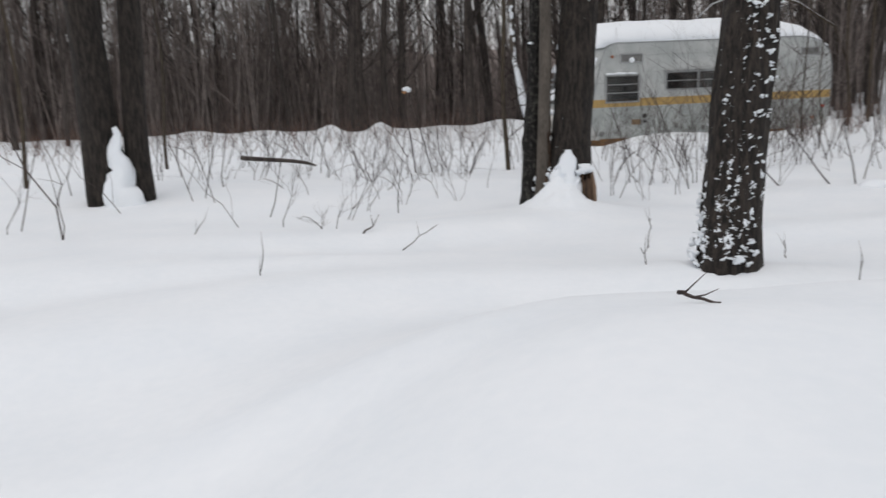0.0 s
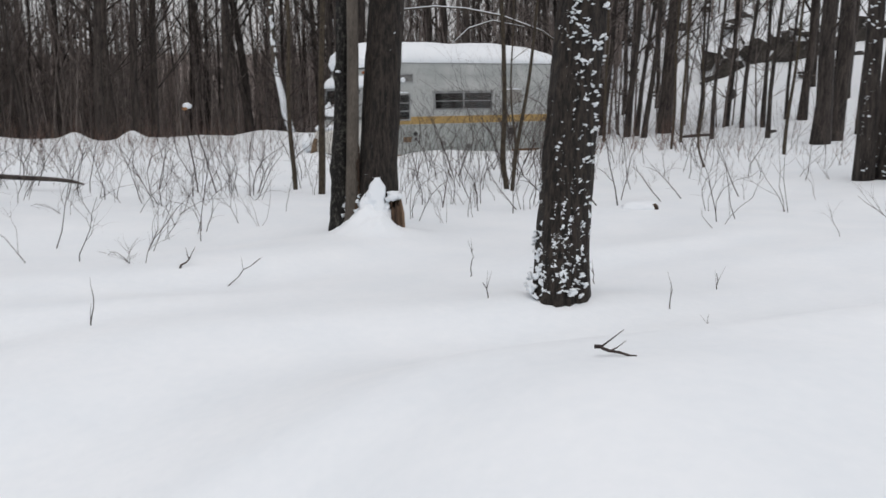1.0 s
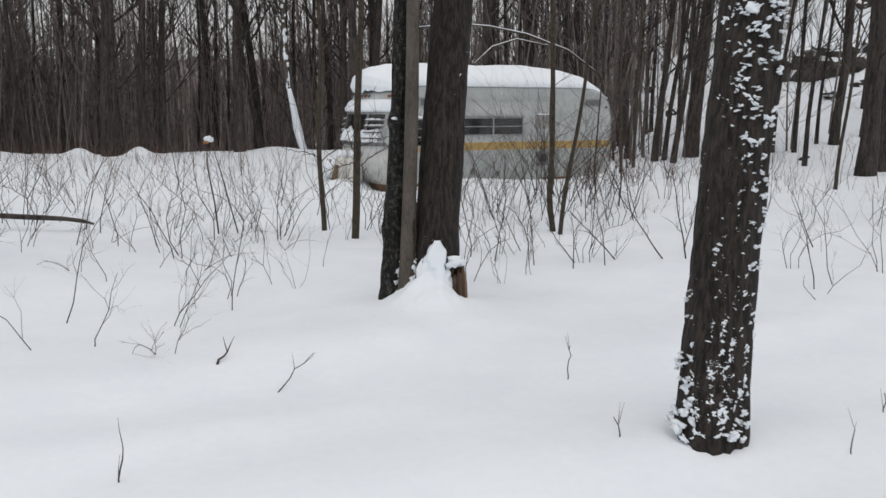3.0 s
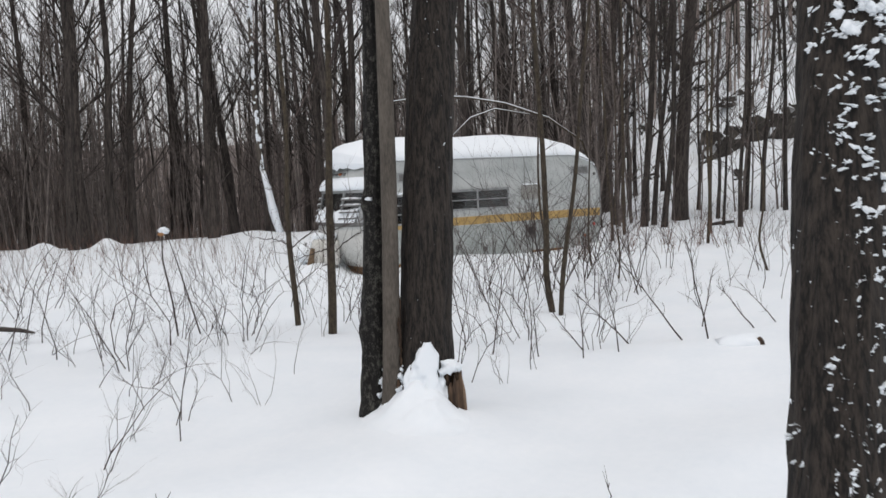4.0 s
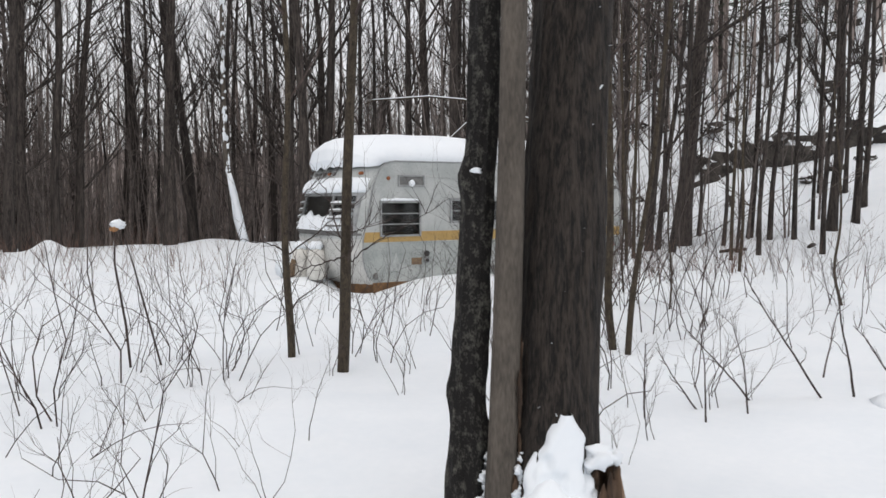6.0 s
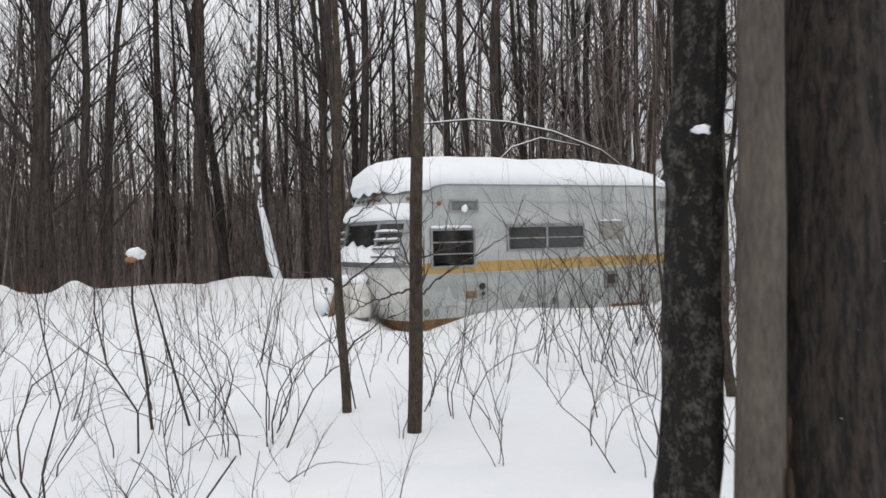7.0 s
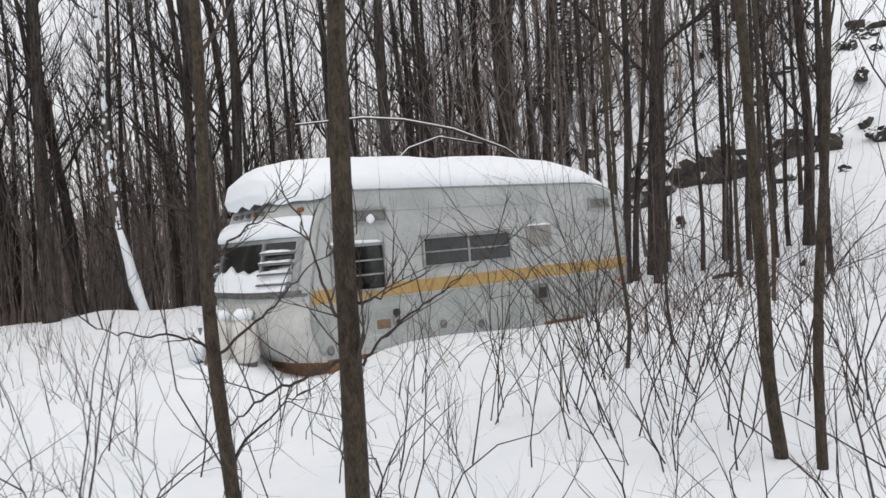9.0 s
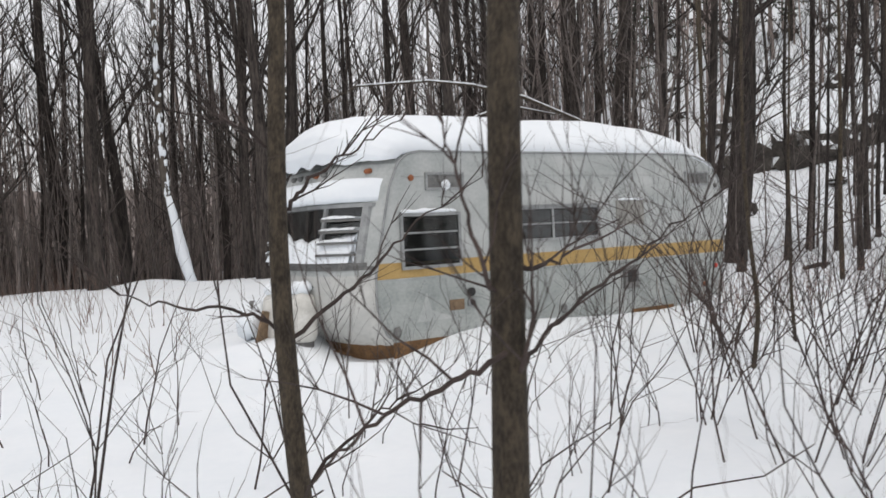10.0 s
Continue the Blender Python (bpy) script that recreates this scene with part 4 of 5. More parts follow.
for k in range(3):
    s.tube([(0.070 + 0.012 * k, -0.055 + 0.03 * k, -0.1), (0.064 + 0.012 * k, -0.055 + 0.03 * k, 0.12), (0.045 + 0.01 * k, -0.05 + 0.03 * k, 0.25 + 0.02 * k)], [0.02, 0.018, 0.008], 6, rough=0.5, seed=k + 40)
part("splinter", s, DEADWOOD, stump, "pale split wood")
s = Shape()
s.blob((-0.02, 0.02, 0.30), (0.075, 0.07, 0.05), 7.0, 0.9, 10, 18)
s.blob((0.03, -0.03, 0.315), (0.045, 0.04, 0.03), 9.0, 0.9, 8, 14)
part("snow", s, SNOW, stump)

twin = new("tree")
twin.location = (-8.22, -8.05, ground_z(-8.22, -8.05))
tagged(twin, "old twin-stemmed dark tree with snow in its fork", "tree")
for nm, x, r, lean, sd in (("trunk", -0.15, 0.20, -0.045, 1), ("trunk", 0.19, 0.135, 0.02, 2)):
    rng2 = random.Random(sd)
    s = Shape()
    pts = trunk_line(15, rng2, (lean, 0.0), 0.05, 30)
    for p in pts:
        p.x += x
    s.tube(pts, [r * (1 - 0.75 * max(p.z, 0) / 15) * (1 + 0.35 * math.exp(-max(p.z, 0) / 0.4)) for p in pts], 26, rough=0.14, seed=sd)
    part("trunk", s, BARK_NEAR, twin)
s = Shape()
s.tube([(0.02 + 0.03 * math.sin(k * 1.3), -0.17 - 0.004 * (12 - k), -0.1 + 0.08 * k) for k in range(13)], [0.20 * (1 - k / 13) ** 1.3 + 0.015 for k in range(13)], 18, rough=1.1, seed=7)
part("snow", s, SNOW, twin)
c = Shape()
rng2 = random.Random(77)
for k in range(14):
    t = 0.4 + 0.55 * k / 14
    a = rng2.uniform(0, math.tau)
    limb(c, (-0.1 if k % 2 else 0.2, 0, t * 15), (math.cos(a), math.sin(a), 1), 2.6, 0.05, rng2, 2)
part("crown", c, BARK, twin)

# leaning clump on the far side of the clearing
for k, (x, y, r, lx, ly, h) in enumerate(((5.46, -8.55, 0.146, 0.0, 0.01, 14), (6.15, -8.25, 0.108, 0.02, -0.03, 14), (5.75, -8.75, 0.140, 0.035, -0.045, 15), (5.25, -9.42, 0.170, 0.062, -0.092, 15))):
    t = tree(r, h, 500 + k, BARK, (lx, ly), sides=18, wob=0.04, first=0.4, limbs=12)
    t.location = (x, y, ground_z(x, y))
    tagged(t, "dark leaning trunk dusted with snow, one of a close clump", "tree", "leaning clump")
    plaster(t, r, h, (lx, ly), math.pi + 0.5, 0.05, 3.5, 60, 600 + k, (0.008, 0.028), 0.8, 1.35)

# birch that leans behind the trailer, its foot coated with snow
def birch_line(z):
    return -0.21 * z if z < 2.4 else -0.504 - 0.10 * (1 - math.exp(-(z - 2.4) / 0.9)) + 0.012 * (z - 2.4)


rs = random.Random(61)
birch = new("tree")
birch.location = (1.79, 13.9, ground_z(1.79, 13.9))
tagged(birch, "bowed birch with its lower part coated in snow", "tree")
pts = [Vector((birch_line(z), 0.03 * z, z)) for z in [-0.4 + 0.35 * i for i in range(39)]]
s = Shape()
s.tube(pts, [0.115 * (1 - 0.055 * max(p.z, 0)) for p in pts], 12, rough=0.15, seed=6)
part("trunk", s, BARK_GREY, birch)
s = Shape()
for _ in range(22):
    p = pts[rs.randint(14, 38)]
    a = rs.uniform(0, math.tau)
    limb(s, p, (math.cos(a), math.sin(a), rs.uniform(0.6, 1.6)), rs.uniform(0.8, 2.2), 0.022, rs, 2, 4, 0.15, 0.07, taper=0.6)
part("crown", s, BARK, birch)
s = Shape()
s.tube([(birch_line(z), 0.03 * z - 0.04, z) for z in (-0.2, 0.3, 0.8, 1.2, 1.6, 2.0, 2.25)], [0.14, 0.145, 0.14, 0.125, 0.125, 0.11, 0.085], 14, rough=0.6, seed=4)
for _ in range(95):
    z = 2.2 + 8.5 * rs.random() ** 1.3
    w = rs.uniform(0.02, 0.06)
    s.blob((birch_line(z) + rs.uniform(-0.06, 0.06), 0.03 * z - 0.085 * (1 - 0.05 * z), z), (w, 0.03, w * rs.uniform(1.0, 3.5)), rs.uniform(0, 60), 0.9, 6, 8)
part("snow", s, SNOW, birch, "snow stuck to the windward bark", kind="stuff")


# ---- saplings ----
def sapling(base, tip_lean, r, h, seed, label, crook=0.0, branches=(), side_twigs=6):
    """A slender young tree; branches: lines of world points that grow from it."""
    rng = random.Random(seed)
    ob = new("sapling")
    gz = ground_z(base[0], base[1])
    ob.location = (base[0], base[1], gz)
    tagged(ob, label, "sapling")
    s = Shape()
    pts = []
    for i in range(40):
        z = -0.3 + (h + 0.3) * i / 39
        pts.append(Vector((tip_lean[0] * z + crook * math.exp(-((z - 0.5) / 0.45) ** 2) + (0.012 if r > 0.04 else 0.03) * math.sin(z * 2.3 + seed), tip_lean[1] * z + (0.012 if r > 0.04 else 0.03) * math.cos(z * 1.9 + seed), z)))
    s.tube(pts, [r * (1 - 0.8 * max(p.z, 0) / h) for p in pts], 14, rough=0.10, seed=seed)
    part("stem", s, BARK_SAP, ob)
    for line in branches:
        b = Shape()
        q = [Vector(p) - ob.location for p in line]
        fine = []
        for i in range(len(q) - 1):
            for j in range(4):
                fine.append(q[i].lerp(q[i + 1], j / 4) + Vector((0, rng.uniform(-0.01, 0.01), rng.uniform(-0.012, 0.012))))
        fine.append(q[-1])
        r0 = 0.0085
        b.tube(fine, [r0 * (1 - 0.8 * i / len(fine)) for i in range(len(fine))], 6, cap=False)
        grown = part("branch", b, TWIG, ob)
        for _ in range(6):
            i = rng.randint(2, len(fine) - 1)
            d = fine[i] - fine[i - 1]
            b = Shape()
            limb(b, fine[i], d.normalized() + Vector((rng.uniform(-1, 1), rng.uniform(-1, 1), rng.uniform(-0.2, 1))), rng.uniform(0.15, 0.5), 0.004, rng, 1, 4)
            part("twig", b, TWIG, grown)
    c = Shape()
    for _ in range(side_twigs):
        t = rng.uniform(0.35, 0.97)
        a = rng.uniform(0, math.tau)
        p = pts[int(t * 39)]
        limb(c, p, (math.cos(a), math.sin(a), rng.uniform(0.5, 1.2)), h * rng.uniform(0.12, 0.25), r * 0.3, rng, 2, 5)
    part("crown", c, TWIG, ob)
    return ob


sapling((-2.93, -6.03), (0.045, 0.0), 0.052, 8.0, 1.0, "straight brown sapling trunk with thin drooping branches",
        branches=(((-2.88, -6.03, 0.90), (-2.81, -6.00, 0.93), (-2.71, -6.00, 1.01), (-2.55, -6.00, 1.11), (-2.41, -6.00, 1.17), (-2.21, -6.00, 1.27), (-2.01, -6.00, 1.36)),
                  ((-2.89, -6.05, 0.97), (-3.02, -6.10, 0.95), (-3.13, -6.10, 0.92), (-3.26, -6.10, 0.90), (-3.37, -6.10, 0.85), (-3.44, -6.10, 0.80), (-3.49, -6.10, 0.74)),
                  ((-2.88, -6.04, 1.08), (-2.96, -6.05, 1.18), (-2.99, -6.05, 1.28), (-3.02, -6.05, 1.40), (-3.05, -6.05, 1.49), (-3.07, -6.05, 1.58)),
                  ((-2.88, -6.05, 1.22), (-2.84, -6.10, 1.19), (-2.76, -6.10, 1.20), (-2.69, -6.10, 1.25)),
                  ((-2.88, -6.05, 0.88), (-2.89, -6.10, 0.95), (-2.85, -6.10, 1.06), (-2.85, -6.10, 1.18), (-2.85, -6.10, 1.31))))
sapling((-3.09, -5.05), (0.004, 0.0), 0.039, 7.5, 2.0, "slender brown sapling with long arching side branches",
        branches=(((-3.08, -5.05, 1.38), (-3.03, -5.05, 1.44), (-2.97, -5.05, 1.50), (-2.88, -5.05, 1.56), (-2.76, -5.05, 1.62), (-2.60, -5.05, 1.71)),
                  ((-3.08, -5.03, 1.50), (-3.13, -5.00, 1.62), (-3.21, -5.00, 1.68), (-3.31, -5.00, 1.70), (-3.40, -5.00, 1.72), (-3.60, -5.00, 1.75)),
                  ((-3.08, -5.03, 0.95), (-3.17, -5.00, 1.01), (-3.27, -5.00, 1.05), (-3.43, -5.00, 1.08), (-3.54, -5.00, 1.10), (-3.66, -5.00, 1.16)),
                  ((-3.08, -5.06, 0.94), (-2.93, -5.10, 1.06), (-2.79, -5.10, 1.15), (-2.69, -5.10, 1.24), (-2.54, -5.10, 1.35), (-2.27, -5.10, 1.49)),
                  ((-3.08, -5.06, 0.38), (-2.96, -5.10, 0.53), (-2.77, -5.10, 0.64), (-2.63, -5.10, 0.69))))
sapling((0.27, -5.95), (-0.035, 0.0), 0.045, 8.0, 3.0, "crooked brown sapling bent at its foot", crook=-0.06)
sapling((0.20, -6.26), (0.15, 0.0), 0.034, 7.0, 4.0, "thin straight brown sapling in the brush")
sapling((4.99, -5.47), (-0.12, 0.0), 0.022, 3.2, 5.0, "thin crooked sapling with few twigs", crook=-0.16, side_twigs=10)
sapling((-1.40, -14.22), (-0.02, 0.0), 0.012, 1.9, 6.0, "tiny forked sapling rising from the snow", crook=-0.03, side_twigs=9)
for k, (x, y, r, h, lx) in enumerate(((1.9, -3.2, 0.03, 6, 0.02), (3.4, -2.6, 0.026, 5, 0.04), (2.6, -4.4, 0.02, 4, 0.03), (8.2, -4.4, 0.04, 7, 0.1),
                                      (9.0, -6.6, 0.03, 6, 0.12), (7.6, -1.4, 0.035, 7, 0.02), (6.9, 1.2, 0.04, 8, -0.03), (8.4, 2.6, 0.05, 9, 0.03), (9.6, 0.6, 0.045, 9, 0.05), (-8.6, -3.5, 0.03, 5, 0.02), (-9.8, -6.5, 0.03, 5, 0.0))):
    sapling((x, y), (lx, 0.01), r * (0.75 if k < 3 else 1), h, 20.0 + k, crook=(0.07, -0.06, 0.08)[k] if k < 3 else 0.0, label="thin bare sapling standing in the snowy brush", side_twigs=9)

# snow lump caught on a dead snag
snag = new("snag")
snag.location = (-4.615, -4.91, ground_z(-4.615, -4.91))
tagged(snag, "thin dead snag topped with snow and dry leaves", "snag")
s = Shape()
s.tube([(0.10, 0.02, -0.2), (0.05, 0, 0.4), (-0.03, 0, 0.95), (-0.02, 0, 1.26)], [0.012, 0.011, 0.009, 0.007], 7)
s.tube([(0.40, 0.05, -0.2), (0.22, 0.02, 0.55), (0.14, 0.03, 0.9), (0.05, 0, 1.22)], [0.010, 0.009, 0.007, 0.004], 6)
part("stem", s, TWIG, snag)
s = Shape()
s.blob((0.0, 0, 1.30), (0.066, 0.055, 0.042), 8.0, 0.5, 8, 14)
part("snow", s, SNOW, snag)
s = Shape()
s.blob((-0.03, -0.01, 1.262), (0.034, 0.03, 0.024), 3.0, 0.8, 6, 10)
part("leaf", s, LEAF, snag)

# bent, snow-lined stems arching behind the trailer
arch = new("bent_sapling")
arch.location = (9.6, 5.5, ground_z(9.6, 5.5))
tagged(arch, "bowed sapling lined with snow, arching behind the trailer", "sapling")
line = [Vector(p) - arch.location for p in ((9.9, 5.5, -0.3), (9.7, 5.5, 1.6), (9.2, 5.5, 2.72), (8.0, 5.5, 3.43), (6.5, 5.5, 3.86), (5.2, 5.5, 4.04), (4.2, 5.5, 4.06), (2.65, 5.5, 3.88), (1.4, 5.5, 3.27))]
s = Shape()
s.tube(line, [0.04, 0.038, 0.035, 0.03, 0.028, 0.022, 0.018, 0.012, 0.006], 8)
s2 = Shape()
s2.tube([p + Vector((0, 0, 0.028)) for p in line[2:8]], [0.012, 0.018, 0.018, 0.016, 0.013, 0.008], 7, rough=0.5, seed=2)
second = [Vector(p) - arch.location for p in ((7.4, 5.6, 3.55), (6.4, 5.9, 3.75), (5.6, 6.0, 3.5), (5.0, 6.0, 3.0), (4.6, 6.0, 2.5))]
s.tube(second, [0.02, 0.018, 0.016, 0.012, 0.008], 7)
s2.tube([p + Vector((0, 0, 0.02)) for p in second[:4]], [0.010, 0.014, 0.012, 0.008], 6, rough=0.5, seed=6)
part("stem", s, BARK_SAP, arch)
part("snow", s2, SNOW, arch)

# fallen limb and other pieces on the snow
s = Shape()
s.tube([(-7.28, -4.50, 0.31), (-7.05, -4.49, 0.28), (-6.7, -4.46, 0.24), (-6.45, -4.45, 0.21), (-6.25, -4.43, 0.17), (-6.1, -4.42, 0.12)], [0.034, 0.035, 0.034, 0.03, 0.026, 0.012], 9, rough=0.2)
tagged(part("fallen_branch", s, BARK), "dark fallen branch lying across the snowy brush", "branch")
for x, y, ln, an, r in ((12.0, 2.6, 1.3, 0.2, 0.05), (15.0, 2.4, 1.1, 0.5, 0.06)):
    s = Shape()
    z = ground_z(x, y) + r * 0.5
    s.tube([(x - ln / 2 * math.cos(an), y - ln / 2 * math.sin(an), z), (x, y, z + 0.03), (x + ln / 2 * math.cos(an), y + ln / 2 * math.sin(an), z + 0.02)], [r, r, r * 0.8], 9, rough=0.2, seed=x)
    tagged(part("fallen_log", s, BARK), "short dark fallen log half sunk in snow", "log")
# dark stub added to give the shade of a hole in the hummock
nub = new("buried_stub")
nub.location = (0.68, -9.0, ground_z(0.68, -9.0))
tagged(nub, "dark stub in place of a shaded hole under a hummock of snow", "stub")
s = Shape()
s.tube([(0.0, 0.0, -0.1), (0.05, -0.08, 0.0), (0.08, -0.13, 0.035)], [0.06, 0.06, 0.045], 10, rough=0.5)
part("wood", s, ROTTEN, nub)
s = Shape()
s.blob((-0.06, 0.05, 0.02), (0.26, 0.20, 0.085), 2.0, 0.3, 9, 22)
part("snow", s, SNOW, nub)


def twig_bit(points, seed, r=0.0045):
    rng = random.Random(seed)
    s = Shape()
    pts = [Vector(p) for p in points]
    fine = []
    for i in range(len(pts) - 1):
        for j in range(3):
            fine.append(pts[i].lerp(pts[i + 1], j / 3) + Vector((rng.uniform(-0.01, 0.01), rng.uniform(-0.01, 0.01), rng.uniform(-0.006, 0.006))))
    fine.append(pts[-1])
    s.tube(fine, [r * (1 - 0.6 * i / len(fine)) for i in range(len(fine))], 5)
    for _ in range(2):
        i = rng.randint(1, len(fine) - 1)
        limb(s, fine[i], (fine[i] - fine[i - 1]).normalized() + Vector((rng.uniform(-0.8, 0.8), rng.uniform(-0.8, 0.8), rng.uniform(0, 0.8))), 0.12, r * 0.5, rng, 0, 4)
    return tagged(part("twig", s, TWIG), "thin dark twig poking out of the smooth snow", "twig", "twigs in the snow")


def gp(x, y, up=0.0):
    return (x, y, ground_z(x, y) + up)


twig_bit((gp(-5.31, -11.51, -0.02), gp(-5.12, -11.30, 0.08), gp(-4.97, -11.20, 0.13)), 1)
twig_bit((gp(-5.58, -10.99, 0.0), gp(-5.48, -10.85, 0.04)), 2, 0.01)
twig_bit((gp(-3.47, -11.99, -0.03), gp(-3.44, -11.97, 0.12), gp(-3.43, -11.95, 0.22)), 3)
twig_bit((gp(-3.79, -15.04, 0.0), gp(-3.5, -14.7, 0.03), gp(-3.18, -14.31, 0.03)), 4)
twig_bit((gp(-4.71, -15.40, 0.03), gp(-4.68, -15.45, 0.02), gp(-4.63, -15.53, 0.0)), 5, 0.008)
twig_bit((gp(-6.28, -12.63, -0.03), gp(-6.26, -12.62, 0.10), gp(-6.25, -12.60, 0.17)), 6)
twig_bit((gp(-2.90, -13.69, -0.03), gp(-2.89, -13.69, 0.13)), 7)
twig_bit((gp(-2.14, -13.31, -0.03), gp(-2.16, -13.31, 0.12)), 17)
twig_bit((gp(-3.94, -13.18, -0.03), gp(-3.97, -13.15, 0.10)), 8)
twig_bit((gp(-7.64, -13.72, 0.0), gp(-7.64, -13.50, 0.06), gp(-7.61, -13.35, 0.16)), 9, 0.009)
twig_bit((gp(-2.70, -12.60, -0.03), gp(-2.70, -12.55, 0.12)), 10)
twig_bit((gp(-7.03, -10.65, -0.03), gp(-6.93, -10.55, 0.12)), 11)
twig_bit((gp(-0.05, -11.05, -0.03), gp(-0.14, -10.95, 0.14)), 12)


# ---- brush: bare shrubs ----
def shrub(seed, stems, h, spread, r=0.009, kids=(3, 4)):
    rng = random.Random(seed)
    ob = new("shrub")
    tagged(ob, "bare brown shrub of thin forked stems in snow", "shrub", "bare shrubs")
    for _ in range(stems):
        s = Shape()
        a, b = rng.uniform(0, math.tau), rng.uniform(0, spread)
        p = Vector((0.10 * rng.uniform(-1, 1), 0.10 * rng.uniform(-1, 1), -0.08))
        limb(s, p, (math.cos(a) * b, math.sin(a) * b, 1), h * rng.uniform(0.6, 1.1), 0.78 * r * rng.uniform(0.7, 1.15), rng, 2, 5, 0.40, 0.03, kids, 0.66)
        part("stem", s, TWIG, ob)
    return ob


SHRUBS = [shrub(900, 1, 1.3, 0.5, 0.010), shrub(901, 2, 1.0, 0.8, 0.007), shrub(902, 1, 1.6, 0.4, 0.010), shrub(903, 1, 1.1, 0.7, 0.008), shrub(904, 2, 0.7, 1.1, 0.005),
          shrub(905, 3, 0.8, 0.7, 0.005), shrub(906, 1, 1.9, 0.3, 0.012), shrub(907, 1, 0.6, 0.8, 0.005), shrub(908, 3, 1.5, 0.5, 0.008), shrub(909, 1, 0.9, 1.2, 0.007), shrub(910, 1, 1.4, 0.5, 0.008), shrub(911, 4, 2.5, 0.35, 0.010), shrub(912, 3, 2.1, 0.45, 0.009), shrub(913, 2, 2.7, 0.25, 0.011)]
placed = [False] * len(SHRUBS)


def set_shrub(k, x, y, sc, turn):
    m = pose(x, y, ground_z(x, y), 0, 0, turn) @ Matrix.Scale(sc, 4)
    if placed[k]:
        return copy_thing(SHRUBS[k], m)
    SHRUBS[k].matrix_basis = m
    placed[k] = True
    return SHRUBS[k]


def off_path(x, y):
    """Distance from the trodden line through the clearing."""
    a, b = Vector((-5.8, -14.0)), Vector((-3.95, -7.2))
    p = Vector((x, y))
    t = min(max((p - a).dot(b - a) / (b - a).length_squared, 0), 1)
    return (p - a.lerp(b, t)).length


rs = random.Random(55)
count = 0
while count < 215:
    q = rs.random()
    if q < 0.56:
        x, y = rs.uniform(-9.0, -1), rs.uniform(-10.6, -2.0)
    elif q < 0.80:
        x, y = rs.uniform(-1.5, 4.5), rs.uniform(-7.6, -1.2)
    else:
        x, y = rs.uniform(4.5, 10), rs.uniform(-10.5, -1)
    if off_path(x, y) < 0.35 or (y < -8.2 and -4.1 < x < 3) or (y < -9.8 and x > -5.0) or (-0.4 > y > -1.5 and -1.4 < x < 0.4) or (x > -1.6 and x < 6 and y > -0.4 and y < 3):
        continue
    k = rs.choice((0, 0, 1, 2, 2, 3, 3, 4, 5, 6, 7, 8, 9, 10, 10))
    if off_path(x, y) < 1.2:
        k = rs.choice((1, 4, 5, 7, 9))
    set_shrub(k, x, y, rs.uniform(0.75, 1.1), rs.uniform(0, 360))
    count += 1

for _ in range(24):
    x, y = rs.uniform(-0.6, 3.4), rs.uniform(-5.6, -1.8)
    set_shrub(rs.choice((11, 12, 13)), x, y, rs.uniform(0.8, 1.1), rs.uniform(0, 360))
# stems that lean out of the hollow between the thick tree and the trailer
def lone_stem(x, y, dx, dz, length, r, seed):
    rng = random.Random(seed)
    ob = new("shrub")
    ob.location = (x, y, ground_z(x, y))
    tagged(ob, "single leaning bare stem rising from the snow", "shrub", "lone stems")
    s = Shape()
    pts = wander((0, 0, -0.08), (dx, 0.05, dz), length, 12, rng, 0.10, 0.01)
    s.tube(pts, [r * (1 - 0.7 * i / 12) for i in range(13)], 6, rough=0.1, seed=seed)
    for i in (4, 6, 7, 9, 10, 11):
        d = (pts[i] - pts[i - 1]).normalized() + Vector((rng.uniform(-0.9, 0.9), rng.uniform(-0.6, 0.6), rng.uniform(-0.1, 0.9)))
        limb(s, pts[i], d, length * rng.uniform(0.12, 0.30), r * 0.42, rng, 1, 4, 0.36, 0.03, (1, 2), 0.66)
    part("stem", s, TWIG, ob)


for k, (x, y, dx, dz, n, r) in enumerate(((-1.09, -8.50, 0.05, 1, 0.85, 0.008), (-0.62, -8.50, -0.05, 1, 0.85, 0.008), (0.30, -8.50, -0.8, 1, 1.4, 0.011), (0.53, -8.60, -0.12, 1, 1.25, 0.011),
                                          (-0.17, -8.20, -1.1, 1, 1.05, 0.010), (-0.77, -8.20, -1, 1, 0.8, 0.009), (1.49, -8.40, -0.6, 1, 0.8, 0.010), (1.97, -8.30, -0.9, 0.8, 0.9, 0.009),
                                          (-1.48, -8.30, -0.3, 1, 0.7, 0.008), (1.08, -7.90, 0.4, 1, 0.8, 0.009), (-1.92, -8.10, 0.2, 1, 0.9, 0.009), (2.76, -8.60, -0.5, 1, 1.0, 0.009))):
    lone_stem(x, y, dx, dz, n, r, 70 + k)
for k, x, y, sc in ((5, -2.33, -9.00, 0.85), (8, -2.57, -8.80, 0.75), (1, -1.78, -8.70, 0.8), (8, -0.72, -8.20, 0.7), (12, -0.42, -7.90, 0.55), (5, -0.21, -8.20, 0.9), (8, -5.06, -8.80, 0.6), (3, -5.33, -7.90, 0.8)):
    set_shrub(k, x, y, sc, k * 47 + x * 30)
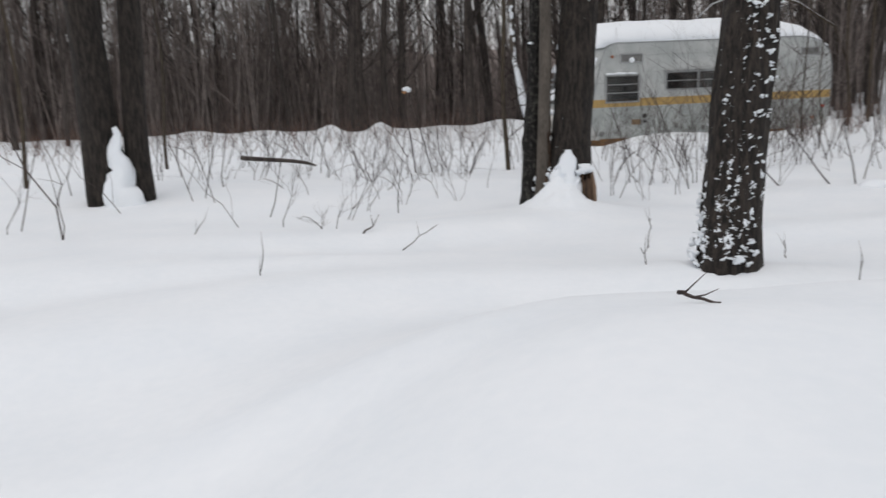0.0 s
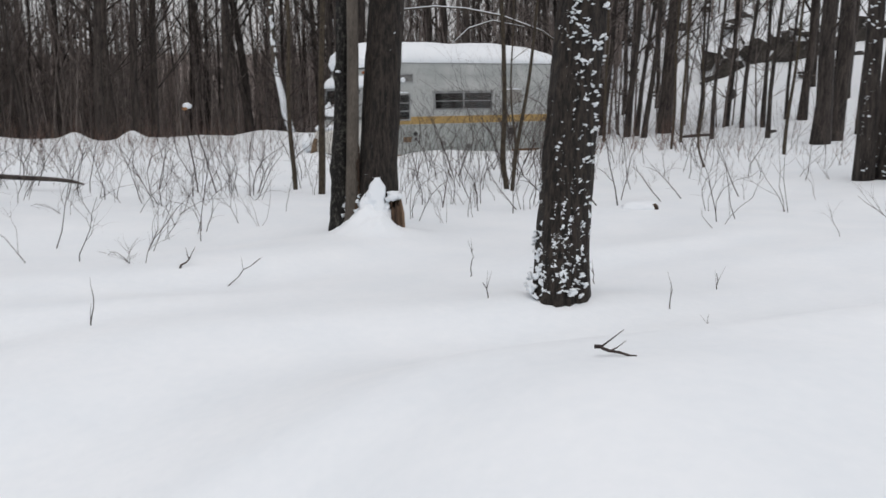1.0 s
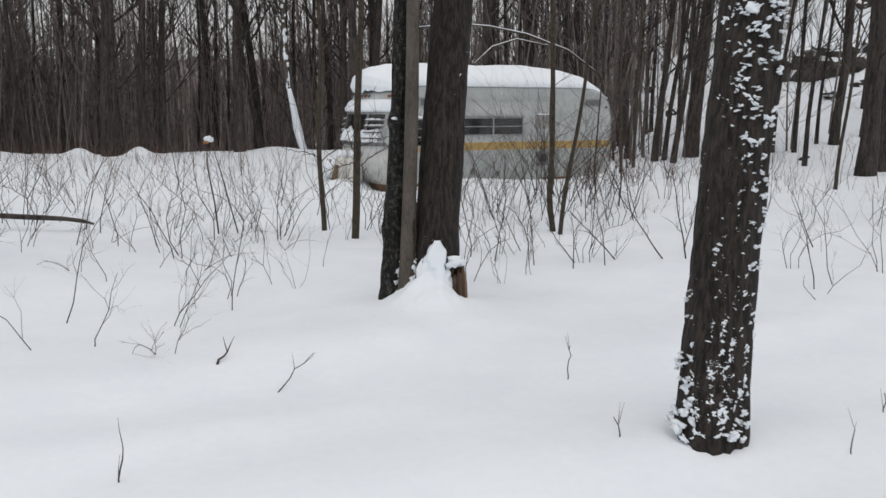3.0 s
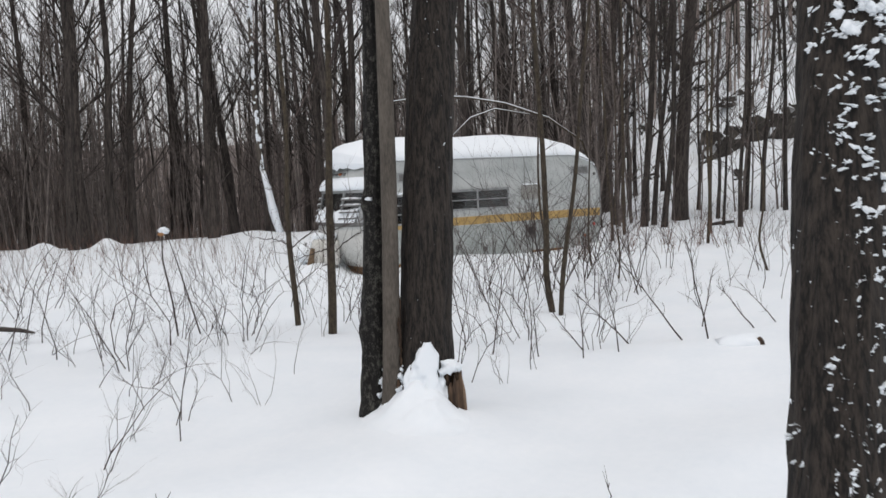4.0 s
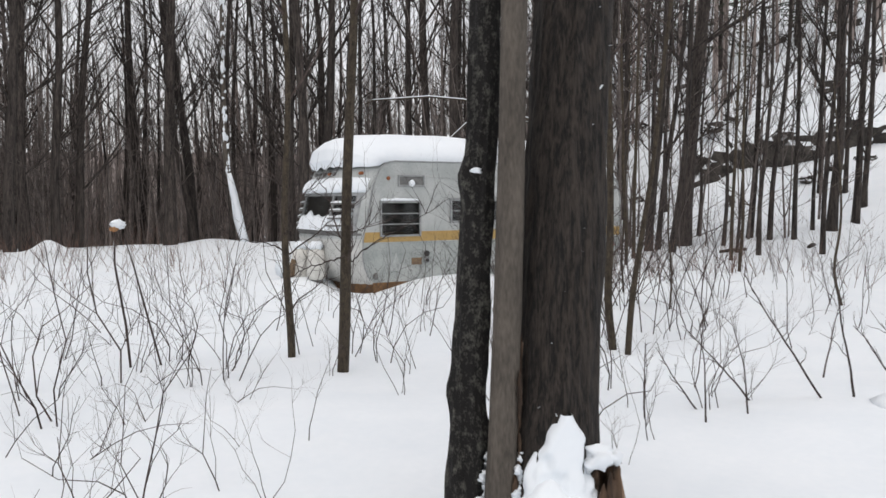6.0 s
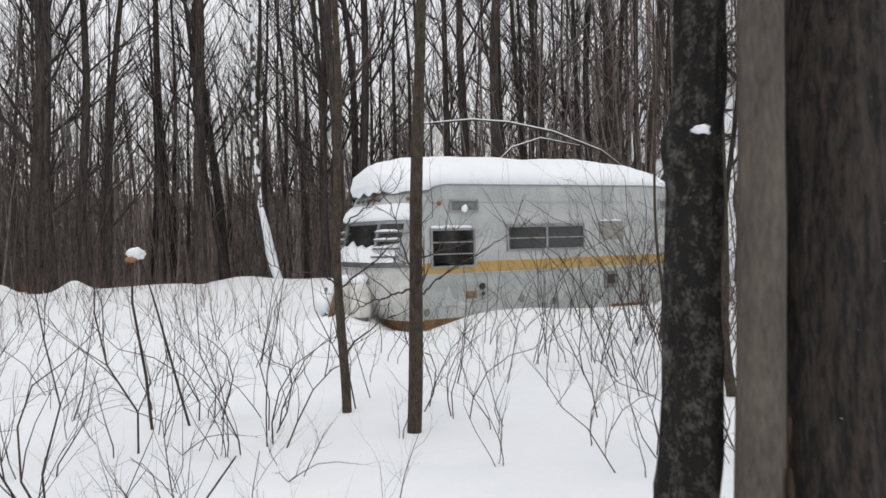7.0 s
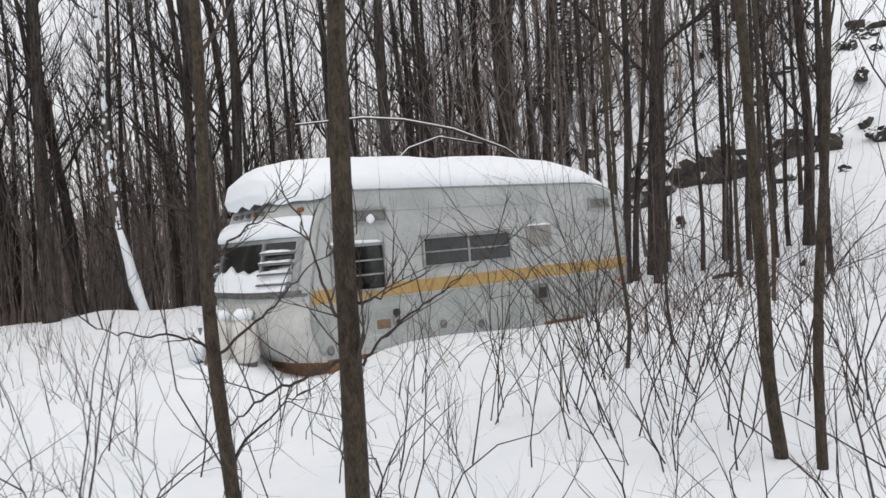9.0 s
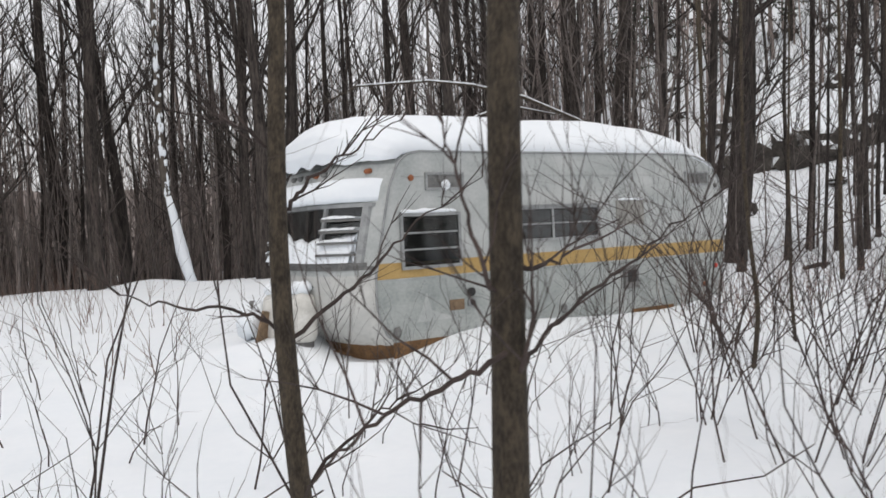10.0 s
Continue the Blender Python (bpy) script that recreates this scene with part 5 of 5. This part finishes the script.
for k, (x, y, sc) in enumerate(((0.30, -10.7, 0.9), (0.18, -10.95, 0.8), (0.31, -12.3, 0.55), (0.73, -10.65, 0.9), (0.36, -12.9, 0.5), (1.34, -9.5, 0.7), (2.0, -10.2, 0.8), (-0.3, -14.0, 0.45), (3.2, -9.6, 0.8), (2.6, -8.9, 0.7),
                                (-5.08, -9.1, 0.9), (-5.35, -8.4, 0.95), (-5.36, -6.9, 1.0), (-4.42, -8.65, 0.4), (-3.94, -7.95, 0.5), (-4.34, -7.85, 0.5), (-4.04, -4.6, 1.0), (-5.1, -4.25, 1.0), (-4.9, -5.2, 0.7),
                                (-4.07, -4.75, 0.95), (-4.54, -5.15, 0.7), (-3.92, -1.5, 0.9), (-4.36, -1.85, 0.9), (-3.14, -6.15, 0.6), (-2.24, -6.15, 0.7), (-1.41, -5.6, 0.8), (-1.93, -6.85, 0.6), (-1.68, -7.2, 0.7),
                                (-3.57, -2.4, 0.7), (-1.03, -4.2, 0.7), (0.64, -4.3, 0.9), (-1.07, -5.1, 0.9), (-0.7, -5.45, 1.0), (-0.5, -5.6, 0.9), (-2.94, -2.6, 0.5), (-2.1, -4.35, 0.7), (-1.87, -4.45, 0.6))):
    set_shrub((0, 10, 3, 2, 9, 8, 12)[k % 7], x, y, sc, k * 67)
brush, thicket = Shape(), Shape()
for _ in range(420):
    if rs.random() < 0.7:
        x, y = rs.uniform(-16, -1.3), rs.uniform(0.3, 14.5)
    elif rs.random() < 0.4:
        x, y = rs.uniform(3.6, 8.5), rs.uniform(-2.4, -0.25)
    else:
        x, y = rs.uniform(6.0, 20), rs.uniform(-9, 6)
    for _ in range(2):
        a = rs.uniform(0, math.tau)
        limb(brush, (x + rs.uniform(-0.1, 0.1), y, ground_z(x, y) - 0.05), (math.cos(a) * 0.4, math.sin(a) * 0.4, 1), rs.uniform(0.3, 0.9), 0.006, rs, 1, 3, 0.2, 0.05, (2, 3))
for _ in range(70):
    x, y = (rs.uniform(-10, 0), rs.uniform(-3, 1)) if rs.random() < 0.5 else (rs.uniform(0.6, 9), rs.uniform(-3.2, -0.25))
    if -1.6 < x < 0.6 and y > -1.5:
        continue
    a = rs.uniform(0, math.tau)
    limb(thicket, (x, y, ground_z(x, y) - 0.05), (math.cos(a) * 0.5, math.sin(a) * 0.5, 1), rs.uniform(0.5, 1.3), 0.006, rs, 2, 4, 0.38, 0.03, (2, 3), 0.66)
tagged(part("thicket", thicket, TWIG), "dark bare twiggy growth around the trailer", "thicket", kind="stuff")
tagged(part("low_brush", brush, BRUSH), "low reddish-brown brush poking through the snow", "brush", kind="stuff")
